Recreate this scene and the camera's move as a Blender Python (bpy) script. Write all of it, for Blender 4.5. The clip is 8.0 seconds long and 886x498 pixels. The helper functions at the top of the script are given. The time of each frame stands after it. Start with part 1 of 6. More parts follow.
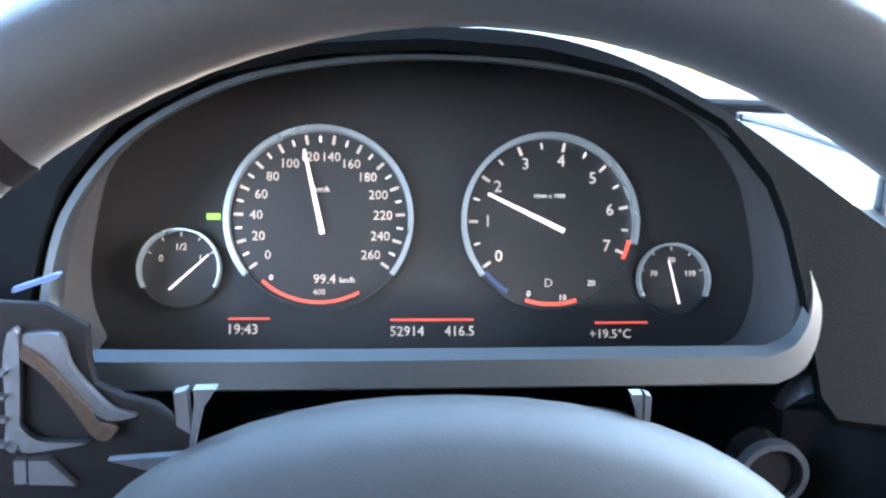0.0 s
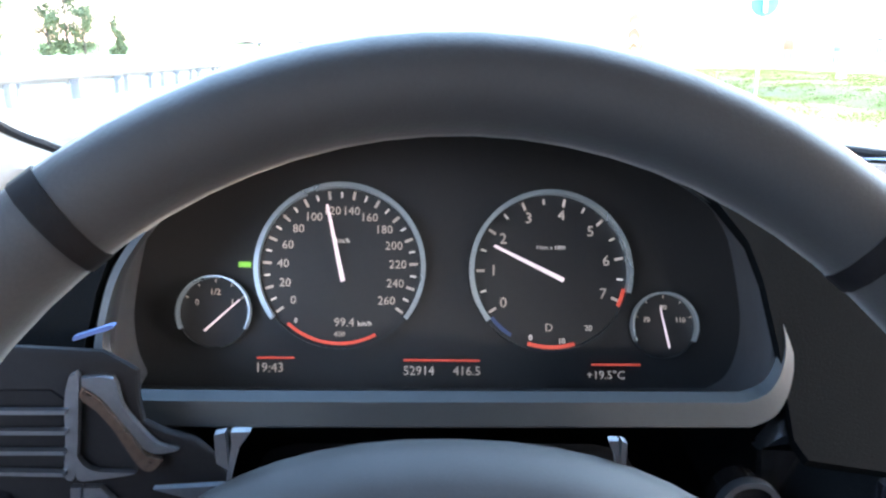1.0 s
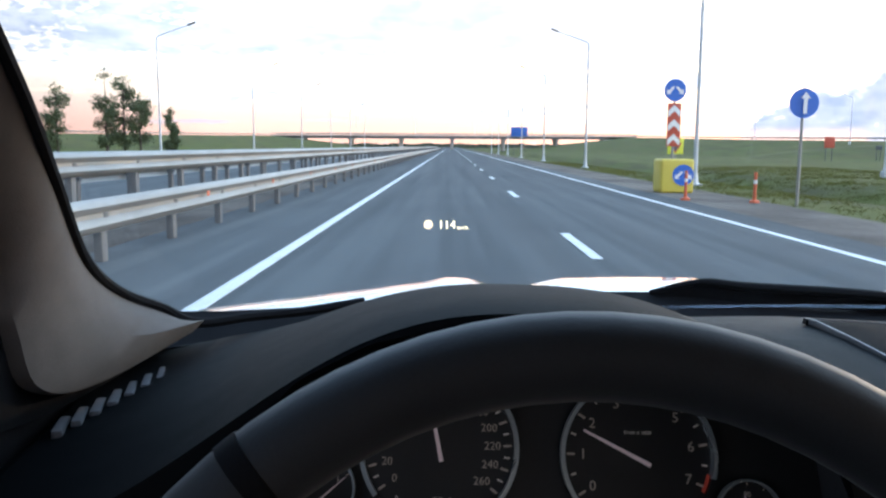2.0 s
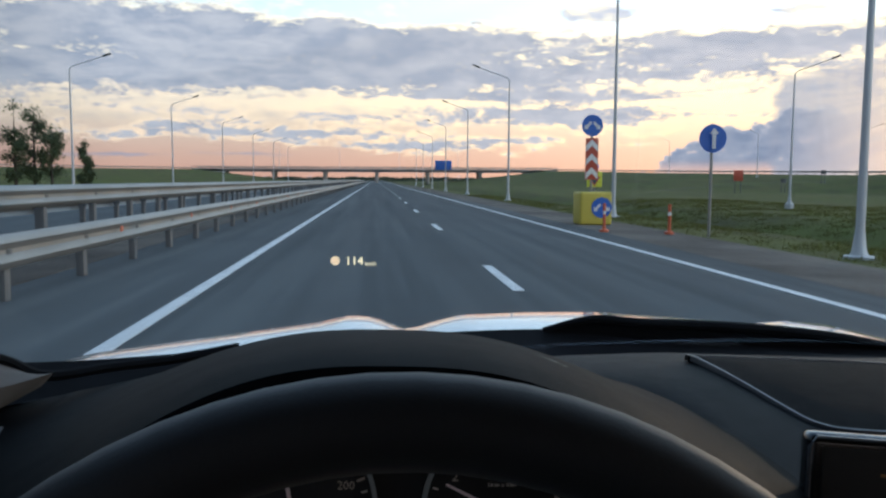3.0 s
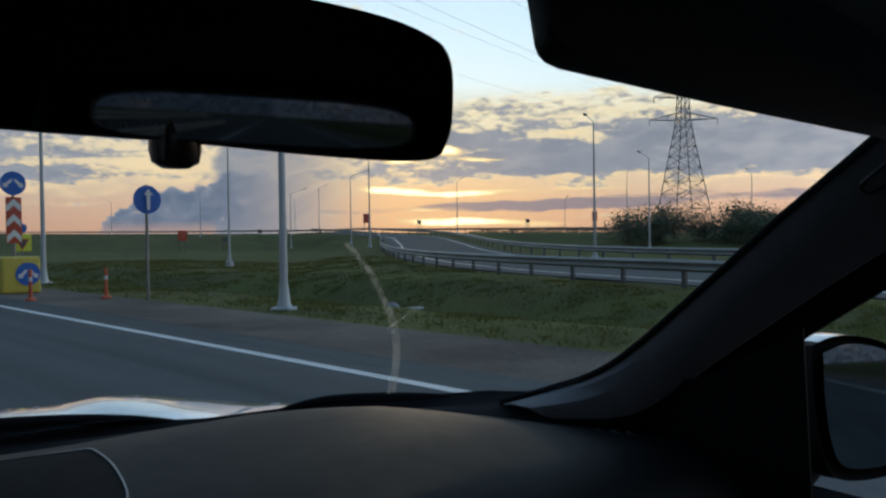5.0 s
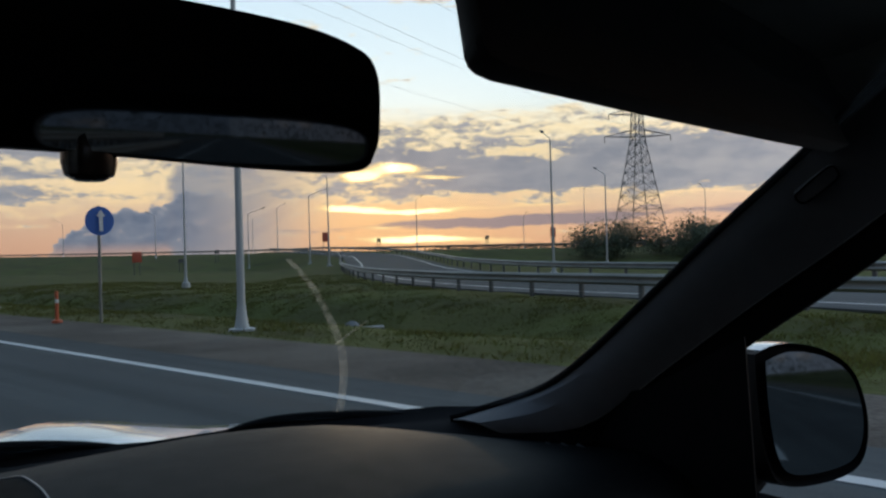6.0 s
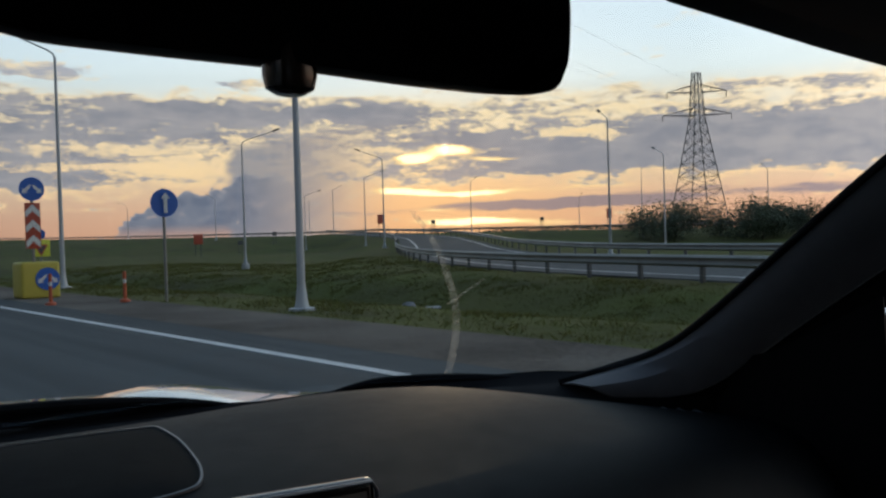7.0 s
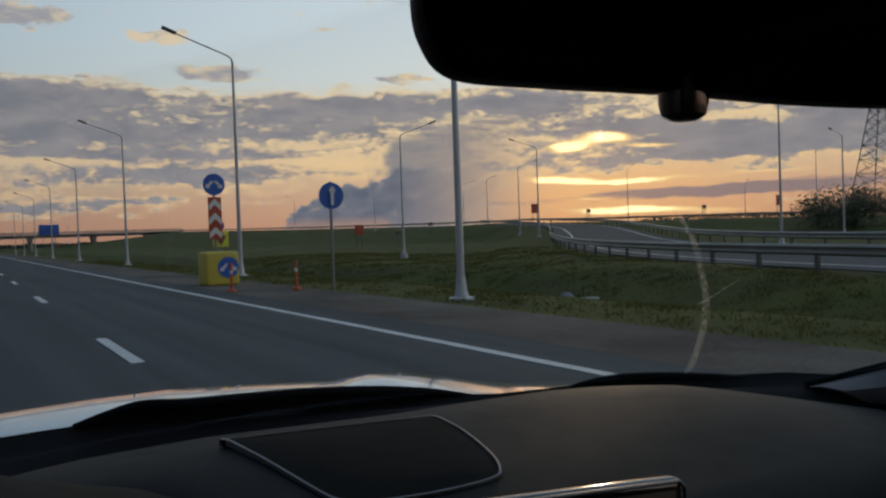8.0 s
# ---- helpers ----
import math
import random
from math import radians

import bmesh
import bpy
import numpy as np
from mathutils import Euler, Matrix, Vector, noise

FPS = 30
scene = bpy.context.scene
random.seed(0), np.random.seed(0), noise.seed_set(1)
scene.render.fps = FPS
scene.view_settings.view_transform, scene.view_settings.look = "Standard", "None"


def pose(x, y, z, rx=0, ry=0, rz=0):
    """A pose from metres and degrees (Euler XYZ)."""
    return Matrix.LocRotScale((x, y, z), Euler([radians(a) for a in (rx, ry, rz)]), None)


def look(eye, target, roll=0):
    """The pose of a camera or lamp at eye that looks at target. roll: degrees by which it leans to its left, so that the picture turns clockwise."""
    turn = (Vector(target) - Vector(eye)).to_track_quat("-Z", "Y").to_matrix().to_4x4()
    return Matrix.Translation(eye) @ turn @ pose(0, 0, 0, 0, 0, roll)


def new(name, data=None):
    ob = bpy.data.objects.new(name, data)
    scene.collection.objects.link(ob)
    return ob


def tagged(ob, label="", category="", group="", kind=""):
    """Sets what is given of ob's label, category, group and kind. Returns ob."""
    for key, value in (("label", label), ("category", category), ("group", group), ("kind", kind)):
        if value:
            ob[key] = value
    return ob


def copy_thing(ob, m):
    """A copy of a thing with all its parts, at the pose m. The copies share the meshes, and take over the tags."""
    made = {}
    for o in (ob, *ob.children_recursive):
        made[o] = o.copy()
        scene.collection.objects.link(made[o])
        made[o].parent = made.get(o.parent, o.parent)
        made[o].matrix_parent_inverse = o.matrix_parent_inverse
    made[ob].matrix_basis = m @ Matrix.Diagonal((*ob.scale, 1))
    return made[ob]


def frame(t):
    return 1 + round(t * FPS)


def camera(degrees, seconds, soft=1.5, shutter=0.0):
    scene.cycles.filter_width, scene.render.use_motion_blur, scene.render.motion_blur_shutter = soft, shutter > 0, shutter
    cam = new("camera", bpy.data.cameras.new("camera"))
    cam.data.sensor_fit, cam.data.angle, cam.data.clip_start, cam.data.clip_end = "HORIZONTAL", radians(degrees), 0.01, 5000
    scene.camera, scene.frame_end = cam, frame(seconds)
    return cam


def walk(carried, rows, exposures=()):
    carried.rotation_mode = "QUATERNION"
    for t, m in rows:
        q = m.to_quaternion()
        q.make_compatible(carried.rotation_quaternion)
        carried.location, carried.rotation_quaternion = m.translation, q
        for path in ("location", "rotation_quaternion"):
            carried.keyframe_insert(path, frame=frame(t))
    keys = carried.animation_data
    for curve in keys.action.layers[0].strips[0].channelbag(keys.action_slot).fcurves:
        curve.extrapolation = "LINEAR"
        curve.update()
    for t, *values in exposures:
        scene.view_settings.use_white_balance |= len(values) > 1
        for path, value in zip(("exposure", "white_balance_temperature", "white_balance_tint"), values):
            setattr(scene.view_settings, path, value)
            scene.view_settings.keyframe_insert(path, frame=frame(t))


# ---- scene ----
PATH = [
    (0, pose(-0.026, -0.403, 1.310, 74.49, 0.31, -3.95)),
    (0.5, pose(-0.031, -0.416, 1.313, 74.14, 0.71, -2.90)),
    (1, pose(-0.022, -0.437, 1.337, 75.77, 0.20, -2.37)),
    (1.5, pose(-0.053, -0.460, 1.347, 76.89, -0.36, -1.02)),
    (1.7, pose(-0.058, -0.464, 1.382, 79.45, 0.10, 0.94)),
    (2.8, pose(-0.038, -0.441, 1.412, 84.56, -1.31, -2.92)),
    (3, pose(-0.015, -0.439, 1.405, 84.92, -0.25, -4.93)),
    (3.1, pose(-0.001, -0.439, 1.405, 85.08, 0.26, -6.61)),
    (3.5, pose(0.060, -0.443, 1.415, 86.43, -0.05, -17.24)),
    (4, pose(0.123, -0.463, 1.424, 88.31, 0.02, -29.19)),
    (4.5, pose(0.179, -0.484, 1.419, 88.00, 0.72, -36.97)),
    (5, pose(0.217, -0.495, 1.423, 89.11, 0.89, -44.02)),
    (5.2, pose(0.226, -0.501, 1.417, 89.69, 0.76, -45.71)),
    (6.3, pose(0.231, -0.504, 1.420, 90.39, 1.74, -46.98)),
    (6.5, pose(0.229, -0.496, 1.407, 89.85, 1.97, -46.29)),
    (7, pose(0.197, -0.440, 1.394, 89.13, 1.76, -42.99)),
    (7.5, pose(0.156, -0.401, 1.395, 88.23, 3.62, -38.14)),
    (8, pose(0.097, -0.397, 1.410, 88.74, 2.06, -31.74)),
]
EXPOSURES = [(0, 6.75, 5600, 6), (0.5, 6.65, 5600, 6), (1.0, 5.7, 5800, 8), (1.5, 4.5, 5950, 10), (1.7, 3.6, 5900, 10), (2.8, 1.32, 5950, 7), (3.2, 1.18, 5950, 7), (3.5, 0.95, 6200, 9),
             (4.0, 0.6, 6400, 10), (4.5, 0.42, 6350, 7), (5.0, 0.35, 5700, 3), (6.5, 0.37, 6250, 7), (7.5, 0.18, 6250, 7), (8.0, 0.0, 6550, 10)]
cam = camera(59.3, 8.0, soft=2.4)
walk(cam, PATH, EXPOSURES)

# ---- world: sunset sky with broken cloud ----
SUN_AZ, SUN_EL = radians(43.5), radians(6.4)
world = bpy.data.worlds.new("world")
scene.world = world
world.use_nodes = True
wt = world.node_tree
wt.nodes.clear()


class Net:
    """Short hand for wiring nodes."""

    def __init__(self, tree):
        self.t = tree

    def node(self, kind):
        return self.t.nodes.new(kind)

    def put(self, socket, v):
        if isinstance(v, bpy.types.NodeSocket):
            self.t.links.new(v, socket)
        elif v is not None:
            socket.default_value = v

    def m(self, op, a, b=None, c=None, clamp=False):
        n = self.node("ShaderNodeMath")
        n.operation, n.use_clamp = op, clamp
        for s, v in zip(n.inputs, (a, b, c)):
            self.put(s, v)
        return n.outputs[0]

    def step(self, v, lo, hi):
        n = self.node("ShaderNodeMapRange")
        n.interpolation_type = "SMOOTHSTEP"
        for s, w in zip(n.inputs, (v, lo, hi, 0.0, 1.0)):
            self.put(s, w)
        return n.outputs[0]

    def mix(self, f, a, b, mode="MIX"):
        n = self.node("ShaderNodeMix")
        n.data_type, n.blend_type = "RGBA", mode
        self.put(n.inputs[0], f)
        self.put(n.inputs[6], a)
        self.put(n.inputs[7], b)
        return n.outputs[2]

    def noise(self, vec, scale, detail=4.0, rough=0.55, dist=0.0):
        n = self.node("ShaderNodeTexNoise")
        self.put(n.inputs["Vector"], vec)
        n.inputs["Scale"].default_value, n.inputs["Detail"].default_value = scale, detail
        n.inputs["Roughness"].default_value, n.inputs["Distortion"].default_value = rough, dist
        return n.outputs["Fac"]

    def xyz(self, x, y, z):
        n = self.node("ShaderNodeCombineXYZ")
        for s, v in zip(n.inputs, (x, y, z)):
            self.put(s, v)
        return n.outputs[0]

    def ramp(self, f, stops):
        n = self.node("ShaderNodeValToRGB")
        e = n.color_ramp.elements
        while len(e) < len(stops):
            e.new(0.5)
        for el, (p, c) in zip(e, stops):
            el.position, el.color = p, (*c, 1)
        self.put(n.inputs[0], f)
        return n.outputs[0]

    def bell(self, a, b, a0, b0, wa, wb):
        """A soft oval spot round (a0, b0)."""
        u = self.m("DIVIDE", self.m("SUBTRACT", a, a0), wa)
        v = self.m("DIVIDE", self.m("SUBTRACT", b, b0), wb)
        return self.m("POWER", 2.718, self.m("MULTIPLY", self.m("ADD", self.m("MULTIPLY", u, u), self.m("MULTIPLY", v, v)), -1.0))


W = Net(wt)
tc = W.node("ShaderNodeTexCoord")
sep = W.node("ShaderNodeSeparateXYZ")
wt.links.new(tc.outputs["Generated"], sep.inputs[0])
dx, dy, dz = sep.outputs
az = W.m("MULTIPLY", W.m("ARCTAN2", dx, dy), 57.2958)
el = W.m("MULTIPLY", W.m("ARCSINE", dz), 57.2958)
sky = W.node("ShaderNodeTexSky")
sky.sky_type, sky.sun_disc = "NISHITA", False
sky.sun_elevation, sky.sun_rotation = SUN_EL, SUN_AZ
sky.air_density, sky.dust_density = 1.3, 2.0
# clear sky by height
clear = W.ramp(W.m("DIVIDE", W.m("MAXIMUM", el, 0.0), 60.0), [
    (0.0, (0.66, 0.33, 0.24)), (0.03, (0.70, 0.41, 0.31)), (0.07, (0.76, 0.58, 0.45)), (0.12, (0.84, 0.78, 0.68)), (0.165, (0.82, 0.88, 0.88)), (0.23, (0.74, 0.85, 0.93)), (0.42, (0.58, 0.72, 0.88)), (1.0, (0.20, 0.31, 0.48))])
away = W.step(W.m("ADD", W.m("MULTIPLY", dx, -0.682), W.m("MULTIPLY", dy, -0.731)), 0.1, 0.75)
clear = W.mix(away, clear, (0.24, 0.28, 0.36, 1))
clear = W.mix(0.006, clear, sky.outputs[0], "ADD")
glow = W.bell(az, el, 43.0, 3.0, 9.0, 4.0)
wide = W.bell(az, el, 43.0, 3.0, 42.0, 12.0)
clear = W.mix(W.m("MULTIPLY", W.m("MULTIPLY", wide, W.m("SUBTRACT", 1.0, W.step(el, 5.0, 9.5))), 0.34), clear, (0.92, 0.52, 0.27, 1))
clear = W.mix(W.m("MULTIPLY", glow, 0.55), clear, (1.15, 0.60, 0.24, 1))
clear = W.mix(W.m("MULTIPLY", W.m("SUBTRACT", 1.0, W.step(az, -12.0, 32.0)), 0.65), clear, W.mix(0.6, clear, (0.36, 0.42, 0.48, 1), "MULTIPLY"))


def wobble(wide_deg, high_deg, seed):
    """Two wandering values round zero, in patches of the given size in degrees."""
    p = W.xyz(W.m("DIVIDE", az, wide_deg), W.m("DIVIDE", el, high_deg), seed)
    n = W.node("ShaderNodeTexNoise")
    W.put(n.inputs["Vector"], p)
    n.inputs["Scale"].default_value, n.inputs["Detail"].default_value, n.inputs["Roughness"].default_value = 1.0, 7.0, 0.62
    v = W.node("ShaderNodeVectorMath")
    v.operation = "SUBTRACT"
    wt.links.new(n.outputs["Color"], v.inputs[0])
    v.inputs[1].default_value = (0.5, 0.5, 0.5)
    return v.outputs[0]


def vec(op, a, b):
    n = W.node("ShaderNodeVectorMath")
    n.operation = op
    W.put(n.inputs[0], a)
    W.put(n.inputs[1], b)
    return n.outputs["Value" if op == "DOT_PRODUCT" else "Vector"]


def flat(sx, sy):
    """The direction as (azimuth, height), pushed about so that edges turn ragged."""
    p = W.xyz(az, el, 0.0)
    p = vec("ADD", p, vec("MULTIPLY", wobble(4.5, 1.9, 3.1), (7.0 * sx, 2.6 * sy, 0.0)))
    return vec("ADD", p, vec("MULTIPLY", wobble(1.1, 0.6, 7.7), (1.5 * sx, 0.8 * sy, 0.0)))


def masses(p, rows):
    """Sum of soft ovals: azimuth, height, half width, half height, weight."""
    total = None
    for a0, e0, wa, we, k in rows:
        q = vec("MULTIPLY", vec("SUBTRACT", p, (a0, e0, 0.0)), (1.0 / wa, 1.0 / we, 0.0))
        g = W.m("MULTIPLY", W.m("POWER", 2.718, W.m("MULTIPLY", vec("DOT_PRODUCT", q, q), -1.0)), k)
        total = g if total is None else W.m("ADD", total, g)
    return total


P_RAG, P_EVEN = flat(1.0, 1.0), flat(0.35, 0.35)
fine = W.noise(W.xyz(W.m("DIVIDE", az, 0.9), W.m("DIVIDE", el, 0.38), 4.4), 1.0, 6.0, 0.6)
grain = W.noise(W.xyz(W.m("DIVIDE", az, 3.4), W.m("DIVIDE", el, 1.3), 2.2), 1.0, 9.0, 0.64, 0.2)
streak = W.noise(W.xyz(W.m("DIVIDE", az, 9.0), W.m("DIVIDE", el, 0.8), 9.1), 1.0, 8.0, 0.58, 0.1)
deck_in = W.m("MULTIPLY", W.m("SUBTRACT", 1.0, W.step(el, 9.4, 11.2)), W.step(el, 2.6, 5.4))
GREY = [(-16, 10.2, 15, 1.5, 0.95), (2, 9.6, 9, 1.1, 0.8), (24, 9.1, 9, 0.8, 0.65), (-18, 7.2, 10, 0.9, 0.7), (6, 7.5, 20, 0.8, 0.65),
        (12, 6.1, 11, 0.45, 0.45), (-8, 3.3, 14, 0.55, 0.6), (3, 2.2, 6, 0.35, 0.7), (14, 4.5, 9, 0.5, 0.6), (9, 2.7, 7, 0.35, 0.5),
        (59, 6.2, 12, 1.3, 1.0), (74, 5.6, 10, 1.7, 0.9), (37, 8.8, 6, 0.7, 0.75), (51, 4.7, 9, 0.6, 0.6), (46, 7.3, 5, 0.5, 0.6)]
HIGH = [(16, 11.7, 3.4, 0.6, 0.95), (29, 11.1, 3.2, 0.38, 0.75), (4.6, 14.7, 3.0, 0.75, 0.9), (12, 14.0, 1.7, 0.35, 0.85), (54, 9.6, 4, 0.2, 0.45), (62, 11.0, 2, 0.2, 0.45)]
LIT = [(18, 11.5, 2.6, 0.42, 0.75), (12, 13.9, 1.8, 0.4, 0.9), (4.6, 14.6, 2.8, 0.75, 0.75), (28, 10.5, 3.0, 0.35, 0.6), (53, 7.3, 3.8, 0.55, 1.05), (57, 8.7, 8, 0.30, 0.85),
       (20, 6.7, 7, 0.5, 0.75), (24, 5.4, 4.6, 0.55, 0.9), (5, 5.5, 8, 0.5, 0.65), (-8, 5.3, 10, 0.55, 0.75), (15, 3.8, 8, 0.35, 0.5), (14, 8.2, 8, 0.35, 0.5), (33, 8.0, 5, 0.4, 0.6)]
LOW = [(51, 2.2, 8.0, 0.48, 1.0), (67, 2.7, 8, 0.35, 0.55), (36, 2.0, 4, 0.3, 0.3), (-14, 1.7, 9, 0.3, 0.45)]
sun_side = W.m("MULTIPLY", wide, 1.25, clamp=True)
cream = W.mix(W.step(el, 2.0, 10.0), (0.98, 0.60, 0.34, 1), (1.02, 0.84, 0.60, 1))
cream = W.mix(sun_side, W.mix(0.45, cream, (0.62, 0.55, 0.50, 1)), W.mix(0.45, cream, (1.30, 0.92, 0.46, 1)))
shade = W.mix(W.step(grain, 0.34, 0.66), (0.275, 0.285, 0.335, 1), (0.43, 0.405, 0.42, 1))
shade = W.mix(W.m("MULTIPLY", wide, 0.25), shade, (0.46, 0.37, 0.36, 1))
# cloud deck: broken grey masses, lit where they are thin
field = W.m("ADD", W.m("ADD", masses(P_RAG, GREY), W.m("MULTIPLY", deck_in, 0.34)), W.m("MULTIPLY", W.m("SUBTRACT", W.m("ADD", W.m("ADD", W.m("MULTIPLY", grain, 0.5), W.m("MULTIPLY", fine, 0.16)), W.m("MULTIPLY", streak, 0.34)), 0.5), 2.6))
ruffle = W.m("ADD", field, W.m("MULTIPLY", W.m("SUBTRACT", fine, 0.5), 0.9))
cover, body = W.step(field, 0.14, 0.40), W.step(ruffle, 0.22, 0.66)
glint = W.step(W.m("ADD", masses(P_RAG, LIT), W.m("ADD", W.m("MULTIPLY", W.m("SUBTRACT", grain, 0.5), 1.3), W.m("MULTIPLY", W.m("SUBTRACT", fine, 0.5), 1.5))), 0.34, 0.80)
col = W.mix(W.m("MULTIPLY", deck_in, 0.55), clear, W.mix(W.step(fine, 0.40, 0.66), cream, W.mix(0.45, cream, shade)))
col = W.mix(cover, col, W.mix(body, cream, shade))
col = W.mix(W.m("MULTIPLY", glint, 0.9), col, cream)
# small clouds high up, grey above and golden below
up_f = W.m("ADD", masses(P_RAG, HIGH), W.m("MULTIPLY", W.m("SUBTRACT", grain, 0.5), 1.0))
col = W.mix(W.step(up_f, 0.34, 0.62), col, W.mix(W.step(grain, 0.42, 0.62), (0.47, 0.46, 0.50, 1), cream))
# low bars over the glow
low_f = W.m("ADD", masses(P_EVEN, LOW), W.m("MULTIPLY", W.m("SUBTRACT", streak, 0.5), 1.3))
low_in = W.m("SUBTRACT", 1.0, W.step(el, 3.2, 5.0))
col = W.mix(W.m("MULTIPLY", W.step(low_f, 0.20, 0.50), low_in), col, W.mix(wide, (0.32, 0.275, 0.305, 1), (0.42, 0.295, 0.285, 1)))
# pale veil in the lee of the bank, spreading from its top, then the bank itself
fan_top = W.m("ADD", 6.9, W.m("MULTIPLY", W.m("SUBTRACT", az, 28.0), 0.14))
rag = W.node("ShaderNodeSeparateXYZ")
wt.links.new(P_EVEN, rag.inputs[0])
fan = W.m("MULTIPLY", W.m("MULTIPLY", W.step(rag.outputs[0], 27.4, 28.2), W.m("SUBTRACT", 1.0, W.step(az, 32.5, 40.5))), W.m("SUBTRACT", 1.0, W.step(W.m("SUBTRACT", rag.outputs[1], fan_top), -0.5, 0.5)))
rays = W.noise(W.xyz(W.m("DIVIDE", W.m("SUBTRACT", az, 41.0), W.m("MAXIMUM", W.m("ABSOLUTE", W.m("SUBTRACT", el, 6.5)), 0.8)), 0.0, 4.0), 1.6, 2.0)
veil_c = W.mix(W.step(az, 28.0, 36.0), (0.325, 0.315, 0.350, 1), W.mix(W.step(rays, 0.35, 0.65), (0.39, 0.335, 0.335, 1), (0.53, 0.425, 0.37, 1)))
col = W.mix(W.m("MULTIPLY", fan, 0.88), col, veil_c)
hump = W.ramp(W.m("DIVIDE", az, 60.0), [(0.30, (0, 0, 0)), (0.335, (0.13, 0.13, 0.13)), (0.36, (0.33, 0.33, 0.33)), (0.40, (0.47, 0.47, 0.47)), (0.455, (0.50, 0.50, 0.50)), (0.475, (0.66, 0.66, 0.66)), (0.52, (0.66, 0.66, 0.66)), (0.62, (0.0, 0.0, 0.0))])
puff = W.m("MULTIPLY", W.m("SUBTRACT", W.noise(W.xyz(W.m("DIVIDE", az, 1.5), W.m("DIVIDE", el, 1.1), 5.0), 1.0, 8.0, 0.6), 0.5), 3.2)
rise = W.m("SUBTRACT", W.m("ADD", W.m("MULTIPLY", hump, 7.6), puff), el)
bankm = W.m("MULTIPLY", W.step(rise, 0.0, 0.16), W.m("SUBTRACT", 1.0, W.step(az, 27.0, 34.0)))
lump = W.noise(W.xyz(W.m("DIVIDE", az, 1.6), W.m("DIVIDE", el, 1.2), 8.0), 1.0, 7.0, 0.6)
smoke = W.mix(W.step(lump, 0.35, 0.68), (0.165, 0.185, 0.250, 1), (0.245, 0.250, 0.305, 1))
smoke = W.mix(W.step(rise, 0.5, 0.05), smoke, (0.36, 0.34, 0.37, 1))
smoke = W.mix(W.m("MULTIPLY", W.step(lump, 0.60, 0.70), W.m("SUBTRACT", 1.0, W.step(el, 1.4, 3.4))), smoke, (0.56, 0.42, 0.37, 1))
col = W.mix(W.m("MULTIPLY", bankm, W.m("SUBTRACT", 1.0, W.m("MULTIPLY", W.step(el, 1.6, 0.4), 0.55))), col, smoke)
# bright gaps round the hidden sun
GAPS = [(41.0, 5.75, 1.2, 0.42, 1.25), (43.6, 6.35, 2.1, 0.42, 1.2), (47.0, 5.7, 2.6, 0.22, 0.6), (40.6, 3.5, 2.9, 0.36, 1.1), (45.0, 3.1, 3.2, 0.25, 0.95), (53.0, 3.25, 7.0, 0.22, 0.45),
        (44.6, 1.15, 3.6, 0.27, 0.95), (42.6, 1.95, 1.8, 0.14, 0.6), (50.0, 0.9, 6.0, 0.35, 0.55), (53.0, 7.3, 2.6, 0.35, 0.42)]
gaps = W.m("ADD", masses(P_EVEN, GAPS), W.m("MULTIPLY", W.m("SUBTRACT", streak, 0.5), 0.7))
col = W.mix(W.m("MULTIPLY", W.bell(az, el, 43.0, 3.6, 6.5, 3.6), 0.14), col, (1.0, 0.50, 0.15, 1), "ADD")
col = W.mix(W.step(gaps, 0.28, 0.62), col, (1.25, 0.82, 0.38, 1))
col = W.mix(W.step(gaps, 0.50, 0.92), col, (2.6, 1.9, 0.95, 1))
col = W.mix(W.m("SUBTRACT", 1.0, W.step(az, -16.0, 22.0)), col, W.mix(1.0, col, (0.78, 0.82, 0.86, 1), "MULTIPLY"))
# brighter on the sunset's side of the sky, dimmer across from it
side = W.m("ADD", W.m("MULTIPLY", dx, 0.47), W.m("ADD", W.m("MULTIPLY", dy, -0.17), 0.5))
col = W.mix(1.0, col, W.ramp(W.m("MULTIPLY", side, 1.0, clamp=True), [(0.0, (0.24, 0.25, 0.26)), (0.12, (0.29, 0.30, 0.31)), (0.20, (0.5, 0.5, 0.5)), (0.82, (0.5, 0.5, 0.5)), (1.0, (0.85, 0.80, 0.76))]), "MULTIPLY")
ground_c = W.step(el, -3.0, 0.0)
col = W.mix(ground_c, (0.025, 0.025, 0.02, 1), col)
bg = W.node("ShaderNodeBackground")
wt.links.new(col, bg.inputs[0])
bg.inputs[1].default_value = 1.60
wo = W.node("ShaderNodeOutputWorld")
wt.links.new(bg.outputs[0], wo.inputs[0])

sun = new("sun", bpy.data.lights.new("sun", "SUN"))
sun.data.energy, sun.data.angle, sun.data.color = 0.15, radians(0.5), (1.0, 0.72, 0.45)
sun.matrix_world = look((0, 0, 0), (-math.sin(SUN_AZ) * math.cos(SUN_EL), -math.cos(SUN_AZ) * math.cos(SUN_EL), -math.sin(SUN_EL)))


